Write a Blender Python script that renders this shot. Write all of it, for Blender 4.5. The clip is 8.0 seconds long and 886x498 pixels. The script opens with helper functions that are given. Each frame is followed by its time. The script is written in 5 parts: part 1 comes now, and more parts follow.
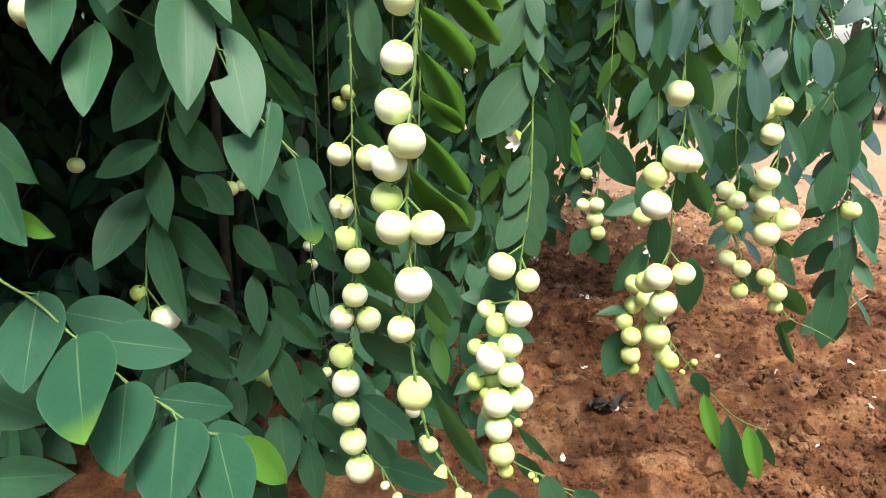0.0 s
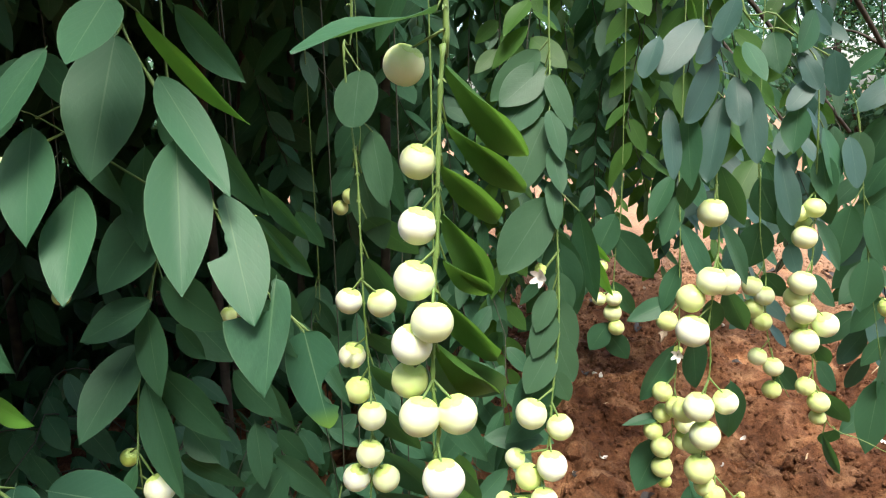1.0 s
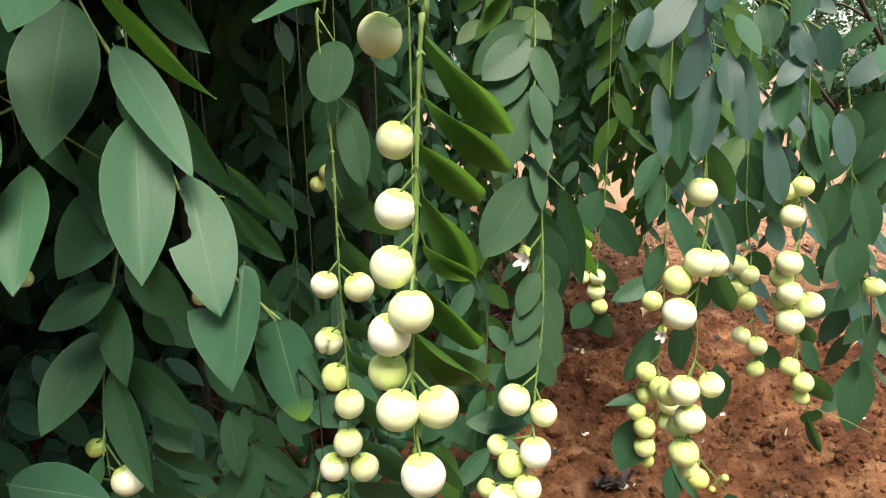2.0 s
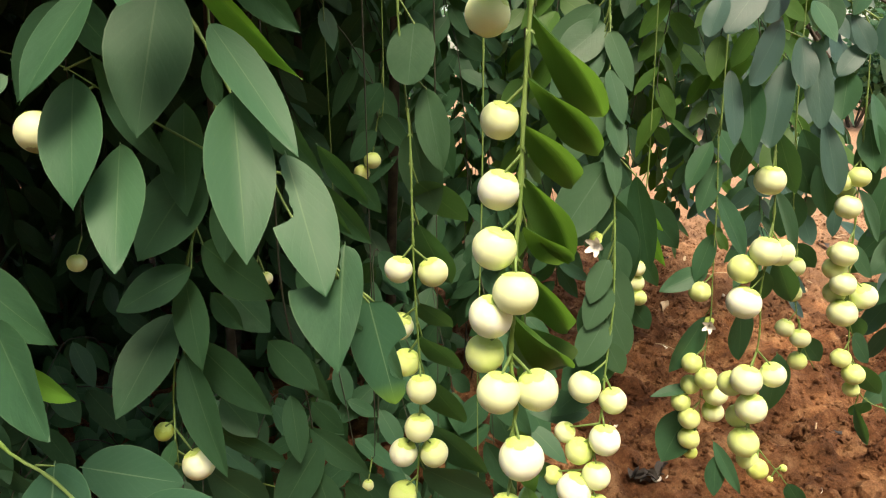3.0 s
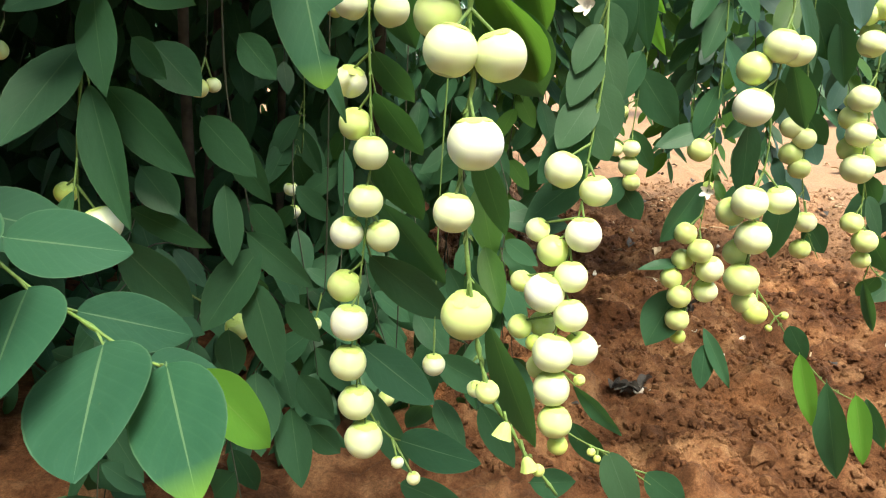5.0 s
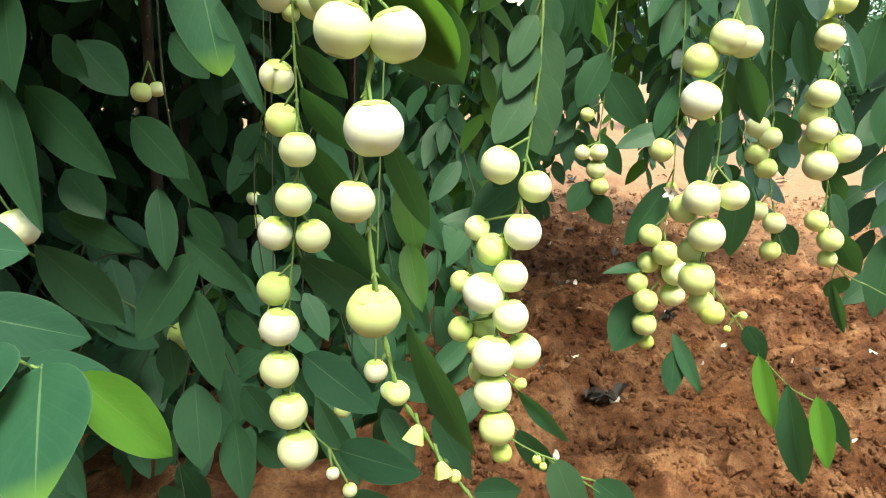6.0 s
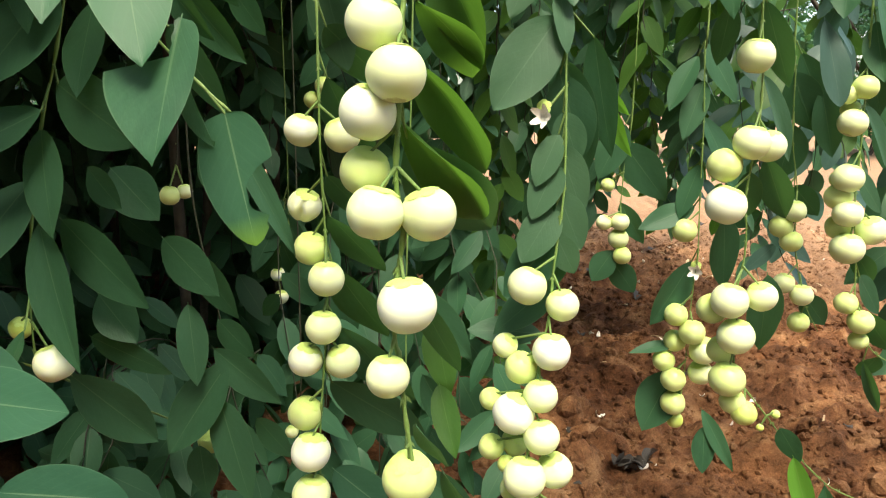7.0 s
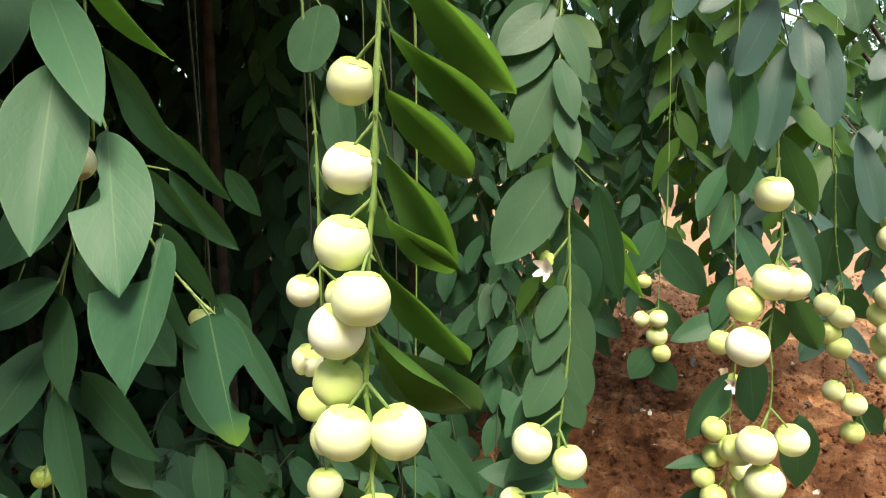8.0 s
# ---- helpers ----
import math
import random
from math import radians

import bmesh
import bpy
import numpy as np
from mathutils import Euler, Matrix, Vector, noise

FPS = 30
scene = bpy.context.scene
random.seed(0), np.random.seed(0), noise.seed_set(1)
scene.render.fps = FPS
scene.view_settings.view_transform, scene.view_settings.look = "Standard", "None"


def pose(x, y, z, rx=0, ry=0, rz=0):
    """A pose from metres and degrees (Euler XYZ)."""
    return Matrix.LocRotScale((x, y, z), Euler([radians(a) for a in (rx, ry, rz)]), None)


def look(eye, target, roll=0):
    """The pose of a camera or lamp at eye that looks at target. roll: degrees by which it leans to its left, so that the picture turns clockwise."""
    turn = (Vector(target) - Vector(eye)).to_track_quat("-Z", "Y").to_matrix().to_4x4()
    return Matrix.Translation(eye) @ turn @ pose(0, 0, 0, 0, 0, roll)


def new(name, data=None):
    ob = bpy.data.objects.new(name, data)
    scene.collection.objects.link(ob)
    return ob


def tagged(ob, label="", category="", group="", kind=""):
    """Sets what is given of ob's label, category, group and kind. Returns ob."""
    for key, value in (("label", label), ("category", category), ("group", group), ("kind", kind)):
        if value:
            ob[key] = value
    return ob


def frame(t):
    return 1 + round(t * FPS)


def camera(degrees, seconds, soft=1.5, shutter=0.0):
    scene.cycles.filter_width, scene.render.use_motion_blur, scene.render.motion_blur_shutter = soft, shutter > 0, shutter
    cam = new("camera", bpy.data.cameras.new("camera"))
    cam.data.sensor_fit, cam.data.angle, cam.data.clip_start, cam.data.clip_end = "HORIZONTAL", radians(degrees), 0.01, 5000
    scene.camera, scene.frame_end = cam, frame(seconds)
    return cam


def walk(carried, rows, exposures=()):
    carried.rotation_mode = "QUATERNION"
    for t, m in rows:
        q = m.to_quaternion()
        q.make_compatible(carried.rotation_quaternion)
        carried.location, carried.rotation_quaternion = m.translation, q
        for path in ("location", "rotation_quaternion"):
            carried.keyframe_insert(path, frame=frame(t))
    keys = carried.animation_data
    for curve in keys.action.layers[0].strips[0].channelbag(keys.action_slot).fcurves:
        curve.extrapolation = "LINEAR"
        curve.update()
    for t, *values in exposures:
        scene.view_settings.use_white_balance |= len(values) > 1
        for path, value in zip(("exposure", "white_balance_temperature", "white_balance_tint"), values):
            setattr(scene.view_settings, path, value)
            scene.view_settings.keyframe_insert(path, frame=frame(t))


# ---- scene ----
cam = camera(66.2, 8.0, soft=1.15)
PATH = [
    (0, (0.013, 0.014, 0.46), (-0.003, 1.939, -0.082), 0.0),
    (0.5, (-0.001, 0.044, 0.475), (0.038, 1.97, -0.061), -2.5),
    (1, (-0.001, 0.065, 0.51), (0.001, 2.019, 0.086), -2.0),
    (1.5, (-0.005, 0.064, 0.511), (-0.02, 2.006, 0.034), -2.2),
    (1.7, (0.001, 0.077, 0.512), (0.024, 2.016, 0.019), -2.4),
    (2.8, (-0.026, 0.085, 0.506), (0.053, 2.017, -0.005), -1.0),
    (3, (-0.04, 0.084, 0.506), (0.014, 2.016, -0.01), -1.2),
    (3.5, (-0.054, 0.082, 0.5), (-0.029, 2.008, -0.039), -0.8),
    (4, (-0.04, 0.087, 0.454), (0.057, 1.986, -0.166), 0.8),
    (4.5, (-0.024, 0.087, 0.418), (0.032, 2.016, -0.108), 1.7),
    (4.7, (-0.026, 0.1, 0.4), (0.047, 2.025, -0.138), 2.4),
    (5.8, (0.008, 0.114, 0.365), (0.078, 2.05, -0.132), 1.5),
    (6, (0.01, 0.117, 0.37), (0.083, 2.056, -0.117), 1.4),
    (6.5, (0.012, 0.126, 0.392), (0.055, 2.072, -0.068), -0.6),
    (7, (0.005, 0.126, 0.415), (0.026, 2.08, -0.008), -0.2),
    (7.5, (0.014, 0.131, 0.442), (-0.013, 2.096, 0.072), -0.7),
    (8, (0.034, 0.138, 0.467), (-0.131, 2.106, 0.156), -1.8),
]
EXPOSURES = [(0, 2.54, 6500, 6), (1.7, 2.42, 6700, 11), (2.8, 2.26, 8100, 9), (3.6, 2.22, 8100, 9), (4.5, 2.54, 7250, 2), (6, 2.56, 7150, -3), (7.4, 2.40, 7400, 5), (8, 2.48, 7450, 7)]
walk(cam, [(t, look(eye, target, roll)) for t, eye, target, roll in PATH], EXPOSURES)

# ---------------------------------------------------------------- light
world = bpy.data.worlds.new("sky")
scene.world = world
world.use_nodes = True
wn, wl = world.node_tree.nodes, world.node_tree.links
sky = wn.new("ShaderNodeTexSky")
sky.sky_type = "NISHITA"
sky.sun_disc = False
sky.sun_elevation, sky.sun_rotation = radians(64), radians(165)
sky.air_density, sky.dust_density, sky.ozone_density = 1.0, 3.0, 1.0
wl.new(sky.outputs[0], wn["Background"].inputs[0])
wn["Background"].inputs[1].default_value = 0.09

sun_data = bpy.data.lights.new("sun", "SUN")
sun_data.energy, sun_data.angle, sun_data.color = 1.4, radians(26), (1.0, 0.95, 0.86)
sun = new("sun", sun_data)
sun.matrix_world = look((0.18, -0.62, 1.32), (0, 0, 0))


# ---------------------------------------------------------------- materials
def material(name, rough=0.5, spec=0.5):
    m = bpy.data.materials.new(name)
    m.use_nodes = True
    nodes, links = m.node_tree.nodes, m.node_tree.links
    b = nodes["Principled BSDF"]
    b.inputs["Roughness"].default_value = rough
    b.inputs["Specular IOR Level"].default_value = spec
    return m, nodes, links, b


def noise_tex(nodes, links, scale, detail=4.0, rough=0.55, coord="Object", vector=None):
    t = nodes.new("ShaderNodeTexNoise")
    t.inputs["Scale"].default_value, t.inputs["Detail"].default_value, t.inputs["Roughness"].default_value = scale, detail, rough
    if vector is None:
        vector = nodes.new("ShaderNodeTexCoord").outputs[coord]
    links.new(vector, t.inputs["Vector"])
    return t


def ramp(nodes, links, value, stops):
    r = nodes.new("ShaderNodeValToRGB")
    e = r.color_ramp.elements
    while len(e) < len(stops):
        e.new(0.5)
    for k, (p, c) in enumerate(stops):
        e[k].position, e[k].color = p, (*c, 1)
    links.new(value, r.inputs[0])
    return r


def mix(nodes, links, fac, a, b, kind="MIX"):
    m = nodes.new("ShaderNodeMix")
    m.data_type, m.blend_type = "RGBA", kind
    for sock, v in ((m.inputs[0], fac), (m.inputs[6], a), (m.inputs[7], b)):
        if isinstance(v, (int, float)):
            sock.default_value = v
        elif isinstance(v, tuple):
            sock.default_value = (*v, 1)
        else:
            links.new(v, sock)
    return m.outputs[2]


def calc(nodes, links, op, a, b=0.0, c=0.0):
    m = nodes.new("ShaderNodeMath")
    m.operation = op
    for sock, v in zip(m.inputs, (a, b, c)):
        if isinstance(v, (int, float)):
            sock.default_value = v
        else:
            links.new(v, sock)
    return m.outputs[0]


def bump(nodes, links, b, height, strength, distance):
    n = nodes.new("ShaderNodeBump")
    n.inputs["Strength"].default_value, n.inputs["Distance"].default_value = strength, distance
    links.new(height, n.inputs["Height"])
    links.new(n.outputs[0], b.inputs["Normal"])
    return n


def leaf_material(name, dark, light, glow, rib, tip=None, thin=0.3, rough=0.50, ribbed=0.22):
    """A leaf: green that varies from leaf to leaf, pale midrib, faint side veins, light through the blade."""
    m, nodes, links, b = material(name, rough, 0.25)
    uv = nodes.new("ShaderNodeUVMap").outputs[0]
    sep = nodes.new("ShaderNodeSeparateXYZ")
    links.new(uv, sep.inputs[0])
    across = calc(nodes, links, "ABSOLUTE", calc(nodes, links, "SUBTRACT", sep.outputs[0], 0.5))
    along = sep.outputs[1]
    rand = calc(nodes, links, "FRACT", calc(nodes, links, "ADD", nodes.new("ShaderNodeObjectInfo").outputs["Random"], nodes.new("ShaderNodeNewGeometry").outputs["Random Per Island"]))
    blotch = noise_tex(nodes, links, 3.2, 4, 0.6)
    base = mix(nodes, links, rand, dark, light)
    base = mix(nodes, links, calc(nodes, links, "MULTIPLY", ramp(nodes, links, blotch.outputs[0], [(0.34, (0, 0, 0)), (0.68, (1, 1, 1))]).outputs[0], 0.6), base, light)
    speck = noise_tex(nodes, links, 26, 2, 0.5)
    spots = ramp(nodes, links, speck.outputs[0], [(0.70, (0, 0, 0)), (0.78, (1, 1, 1))])
    base = mix(nodes, links, calc(nodes, links, "MULTIPLY", spots.outputs[0], 0.16), base, (0.16, 0.17, 0.06))
    # side veins leave the midrib at a slant
    slant = calc(nodes, links, "MULTIPLY_ADD", across, -0.75, along)
    wave = calc(nodes, links, "SINE", calc(nodes, links, "MULTIPLY", slant, 52.0))
    vein = calc(nodes, links, "POWER", calc(nodes, links, "MULTIPLY_ADD", wave, 0.5, 0.5), 9.0)
    base = mix(nodes, links, calc(nodes, links, "MULTIPLY", vein, 0.02), base, rib)
    width = calc(nodes, links, "MULTIPLY_ADD", along, -0.011, 0.017)
    line = calc(nodes, links, "LESS_THAN", across, width)
    base = mix(nodes, links, calc(nodes, links, "MULTIPLY", line, ribbed), base, rib)
    rim = calc(nodes, links, "GREATER_THAN", across, 0.484)
    base = mix(nodes, links, calc(nodes, links, "MULTIPLY", rim, 0.16), base, rib)
    if tip:
        end = ramp(nodes, links, along, [(0.78, (0, 0, 0)), (1.0, (1, 1, 1))])
        base = mix(nodes, links, end.outputs[0], base, tip)
    links.new(base, b.inputs["Base Color"])
    fine = noise_tex(nodes, links, 9, 3, 0.6)
    h = calc(nodes, links, "MULTIPLY_ADD", vein, -0.12, fine.outputs[0])
    bump(nodes, links, b, h, 0.15, 0.0010)
    links.new(calc(nodes, links, "MULTIPLY_ADD", blotch.outputs[0], 0.22, rough - 0.11), b.inputs["Roughness"])
    through_light = nodes.new("ShaderNodeBsdfTranslucent")
    links.new(mix(nodes, links, 0.55, base, glow), through_light.inputs[0])
    blend = nodes.new("ShaderNodeMixShader")
    blend.inputs[0].default_value = thin
    links.new(b.outputs[0], blend.inputs[1])
    links.new(through_light.outputs[0], blend.inputs[2])
    links.new(blend.outputs[0], nodes["Material Output"].inputs[0])
    return m


LEAF = leaf_material("leaf_green", (0.022, 0.074, 0.038), (0.044, 0.124, 0.064), (0.10, 0.24, 0.02), (0.20, 0.32, 0.15))
# Sky reflection is put into this blue-grey leaf colour.
LEAF_SKY_SHEEN = leaf_material("leaf_sky_sheen", (0.028, 0.074, 0.062), (0.050, 0.104, 0.090), (0.10, 0.25, 0.04), (0.16, 0.25, 0.17), rough=0.44)
LEAF_PALE = leaf_material("leaf_pale_underside", (0.031, 0.087, 0.045), (0.055, 0.122, 0.064), (0.11, 0.26, 0.05), (0.16, 0.25, 0.16), rough=0.48)
# Yellower copy of the green leaf; light from behind is put into its colour.
LEAF_BACKLIT = leaf_material("leaf_backlit_green", (0.030, 0.090, 0.020), (0.056, 0.138, 0.030), (0.17, 0.37, 0.03), (0.22, 0.34, 0.10), thin=0.42)
LEAF_YOUNG = leaf_material("leaf_young", (0.12, 0.33, 0.05), (0.16, 0.40, 0.06), (0.24, 0.52, 0.03), (0.35, 0.45, 0.16), thin=0.42)
LEAF_BROAD = leaf_material("leaf_broad_teal", (0.023, 0.082, 0.048), (0.037, 0.114, 0.069), (0.10, 0.26, 0.03), (0.24, 0.38, 0.20), ribbed=0.36)
LEAF_TIP = leaf_material("leaf_yellow_tip", (0.022, 0.084, 0.046), (0.035, 0.114, 0.064), (0.10, 0.24, 0.02), (0.24, 0.38, 0.18), tip=(0.13, 0.27, 0.04), ribbed=0.36)


def stem_material(name, a, b_, rough):
    m, nodes, links, b = material(name, rough)
    n = noise_tex(nodes, links, 60, 5)
    links.new(ramp(nodes, links, n.outputs[0], [(0.3, a), (0.7, b_)]).outputs[0], b.inputs["Base Color"])
    fine = noise_tex(nodes, links, 420, 3)
    bump(nodes, links, b, fine.outputs[0], 0.4, 0.0006)
    return m


STEM = stem_material("green_stem", (0.10, 0.18, 0.035), (0.17, 0.26, 0.075), 0.5)
# Stem colour darkened to stand for the shade inside the shrub.
TWIG = stem_material("shade_darkened_twig", (0.018, 0.020, 0.010), (0.040, 0.042, 0.022), 0.75)
BARK = stem_material("brown_bark", (0.026, 0.020, 0.014), (0.075, 0.058, 0.042), 0.88)
CALYX = stem_material("calyx_green", (0.44, 0.60, 0.13), (0.57, 0.70, 0.23), 0.5)


def fruit_material(name, top, body, foot):
    m, nodes, links, b = material(name, 0.42, 0.45)
    coord = nodes.new("ShaderNodeTexCoord").outputs["Object"]
    sep = nodes.new("ShaderNodeSeparateXYZ")
    links.new(coord, sep.inputs[0])
    n = noise_tex(nodes, links, 2.4, 5, 0.6)
    level = calc(nodes, links, "MULTIPLY_ADD", n.outputs[0], 0.6, sep.outputs[2])
    r = ramp(nodes, links, calc(nodes, links, "MULTIPLY_ADD", level, 0.38, 0.38), [(0.15, foot), (0.50, body), (0.92, top)])
    speck = noise_tex(nodes, links, 9, 3, 0.5)
    marks = ramp(nodes, links, speck.outputs[0], [(0.70, (0, 0, 0)), (0.76, (1, 1, 1))])
    col = mix(nodes, links, calc(nodes, links, "MULTIPLY", marks.outputs[0], 0.25), r.outputs[0], (0.38, 0.36, 0.16))
    # brown scar of the flower at the foot, and a few scuffs
    scar = ramp(nodes, links, calc(nodes, links, "MULTIPLY_ADD", speck.outputs[0], 0.10, calc(nodes, links, "MULTIPLY", sep.outputs[2], -1.0)), [(0.93, (0, 0, 0)), (0.96, (1, 1, 1))])
    col = mix(nodes, links, calc(nodes, links, "MULTIPLY", scar.outputs[0], 0.7), col, (0.22, 0.13, 0.06))
    scuff = noise_tex(nodes, links, 3.3, 6, 0.75)
    rub = ramp(nodes, links, scuff.outputs[0], [(0.60, (0, 0, 0)), (0.72, (1, 1, 1))])
    col = mix(nodes, links, calc(nodes, links, "MULTIPLY", rub.outputs[0], 0.30), col, (0.55, 0.56, 0.34))
    rand = nodes.new("ShaderNodeObjectInfo").outputs["Random"]
    col = mix(nodes, links, calc(nodes, links, "MULTIPLY", rand, 0.25), col, (0.56, 0.64, 0.28))
    links.new(col, b.inputs["Base Color"])
    b.inputs["Subsurface Weight"].default_value = 0.45
    b.inputs["Subsurface Radius"].default_value = (0.004, 0.004, 0.002)
    b.inputs["Subsurface Scale"].default_value = 0.9
    fine = noise_tex(nodes, links, 7, 4)
    bump(nodes, links, b, fine.outputs[0], 0.07, 0.0006)
    return m


FRUIT = [
    fruit_material("fruit_white", (0.70, 0.78, 0.44), (0.84, 0.86, 0.73), (0.80, 0.82, 0.65)),
    fruit_material("fruit_cream", (0.60, 0.72, 0.30), (0.76, 0.82, 0.53), (0.77, 0.80, 0.52)),
    fruit_material("fruit_green", (0.48, 0.61, 0.17), (0.62, 0.71, 0.31), (0.66, 0.72, 0.35)),
    fruit_material("fruit_unripe", (0.40, 0.53, 0.09), (0.55, 0.63, 0.18), (0.58, 0.64, 0.22)),
]

m_, nodes_, links_, b_ = material("white_petal", 0.6)
n_ = noise_tex(nodes_, links_, 300, 3)
links_.new(ramp(nodes_, links_, n_.outputs[0], [(0.3, (0.62, 0.55, 0.50)), (0.6, (0.82, 0.78, 0.72))]).outputs[0], b_.inputs["Base Color"])
PETAL = m_


def soil_material():
    m, nodes, links, b = material("red_soil", 0.95, 0.15)
    big = noise_tex(nodes, links, 1.6, 5, 0.6)
    mid = noise_tex(nodes, links, 24, 6, 0.65)
    fine = noise_tex(nodes, links, 210, 6, 0.75)
    grit = noise_tex(nodes, links, 700, 3, 0.6)
    c1 = ramp(nodes, links, big.outputs[0], [(0.30, (0.085, 0.033, 0.016)), (0.70, (0.235, 0.112, 0.056))])
    c2 = ramp(nodes, links, mid.outputs[0], [(0.36, (0.030, 0.011, 0.006)), (0.50, (0.165, 0.072, 0.034)), (0.66, (0.40, 0.23, 0.125))])
    col = mix(nodes, links, 0.55, c1.outputs[0], c2.outputs[0])
    damp = noise_tex(nodes, links, 6.5, 6, 0.7)
    wet = ramp(nodes, links, damp.outputs[0], [(0.39, (0.42, 0.34, 0.30)), (0.52, (1.0, 1.0, 1.0)), (0.64, (1.42, 1.36, 1.26))])
    col = mix(nodes, links, 0.85, col, wet.outputs[0], "MULTIPLY")
    c3 = ramp(nodes, links, fine.outputs[0], [(0.34, (0.50, 0.46, 0.43)), (0.52, (1.0, 1.0, 1.0)), (0.72, (1.4, 1.36, 1.30))])
    col = mix(nodes, links, 0.7, col, c3.outputs[0], "MULTIPLY")
    c4 = ramp(nodes, links, grit.outputs[0], [(0.36, (0.45, 0.43, 0.42)), (0.66, (1.3, 1.28, 1.25))])
    col = mix(nodes, links, 0.4, col, c4.outputs[0], "MULTIPLY")
    # sunlight on open ground away from the shrub, painted paler with a ragged edge
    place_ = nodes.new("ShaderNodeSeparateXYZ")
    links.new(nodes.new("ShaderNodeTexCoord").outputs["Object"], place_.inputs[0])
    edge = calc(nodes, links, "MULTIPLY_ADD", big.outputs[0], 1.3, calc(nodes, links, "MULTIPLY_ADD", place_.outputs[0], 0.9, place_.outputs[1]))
    sunlit_mask = ramp(nodes, links, calc(nodes, links, "MULTIPLY", edge, 0.25), [(0.58, (0, 0, 0)), (0.95, (1, 1, 1))])
    sunlit_soil = mix(nodes, links, 0.5, (0.40, 0.248, 0.158), c3.outputs[0], "MULTIPLY")
    col = mix(nodes, links, calc(nodes, links, "MULTIPLY", sunlit_mask.outputs[0], 0.7), col, sunlit_soil)
    links.new(col, b.inputs["Base Color"])
    h = calc(nodes, links, "MULTIPLY_ADD", fine.outputs[0], 0.5, mid.outputs[0])
    h = calc(nodes, links, "MULTIPLY_ADD", grit.outputs[0], 0.15, h)
    bump(nodes, links, b, h, 0.8, 0.010)
    return m


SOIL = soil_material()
STRAW = stem_material("dry_straw", (0.30, 0.20, 0.11), (0.52, 0.40, 0.26), 0.8)
DEAD = stem_material("withered_leaf", (0.013, 0.010, 0.009), (0.045, 0.034, 0.028), 0.7)


# ---------------------------------------------------------------- shared shapes
def mesh_from(name, verts, faces, mat, uvs=None, smooth=True):
    me = bpy.data.meshes.new(name)
    me.from_pydata(verts, [], faces)
    me.materials.append(mat)
    if uvs is not None:
        layer = me.uv_layers.new(name="UVMap")
        for loop in me.loops:
            layer.data[loop.index].uv = uvs[loop.vertex_index]
    if smooth:
        me.polygons.foreach_set("use_smooth", [True] * len(me.polygons))
    me.update()
    return me


def blade(v, peak=0.41, sharp=0.9):
    """Half width of a leaf of width 1 at v along it."""
    p = sharp * peak / (1 - peak)
    top = peak ** p * (1 - peak) ** sharp
    return 0.5 * max(v, 0) ** p * max(1 - v, 0) ** sharp / top


def leaf_mesh(name, mat, rows=14, cols=6, fold=0.18, bow=0.10, twist=0.0, wave=0.03, peak=0.41, sharp=0.9, bites=(), cuts=(), halves=(1.0, 1.0), arc=0.0, seed=1):
    """A leaf from (0, 0, 0) to (0, 1, 0), 1 wide, with a short stalk; bites: (side, middle, length, depth); cuts: (side, from, to, what is left); arc: sideways curve."""
    r = random.Random(seed)
    ph = r.uniform(0, 6)
    verts, uvs, faces = [], [], []
    for i in range(rows + 1):
        v = 0.5 - 0.5 * math.cos(math.pi * i / rows) if rows < 20 else i / rows
        w = max(blade(v, peak, sharp), 0.012)
        lim = {-1: w * halves[0], 1: w * halves[1]}
        for side, mid, length, depth in bites:
            d = 1 - ((v - mid) / length) ** 2
            if d > 0:
                lim[side] = min(lim[side], max(w - depth * math.sqrt(d) + 0.012 * math.sin(40 * v + ph), 0.02))
        for side, start, end, left in cuts:
            if v < end:
                t = max(v - start, 0) / (end - start)
                lim[side] = min(lim[side], left + (lim[side] - left) * t + 0.014 * math.sin(60 * v + ph))
        for j in range(cols + 1):
            u = j / cols * 2 - 1
            x = u * lim[1 if u > 0 else -1]
            z = fold * abs(x) + bow * 4 * v * (1 - v) * 0.35 + wave * math.sin(9 * v + ph + (2 if u > 0 else 0)) * abs(u) ** 2
            z += twist * x * (v - 0.5)
            verts.append((x + arc * 4 * v * (1 - v), v, z))
            uvs.append((0.5 + 0.5 * x / (w * halves[1 if u > 0 else 0]), v))
    n = cols + 1
    for i in range(rows):
        for j in range(cols):
            a = i * n + j
            faces.append((a, a + 1, a + n + 1, a + n))
    # stalk
    k = len(verts)
    for y, rad in ((-0.03, 0.014), (0.02, 0.012)):
        for q in range(4):
            verts.append((rad * math.cos(q * math.pi / 2), y, rad * math.sin(q * math.pi / 2) - 0.004))
            uvs.append((0.5, 0.0))
    for q in range(4):
        faces.append((k + q, k + (q + 1) % 4, k + 4 + (q + 1) % 4, k + 4 + q))
    return mesh_from(name, verts, faces, mat, uvs)


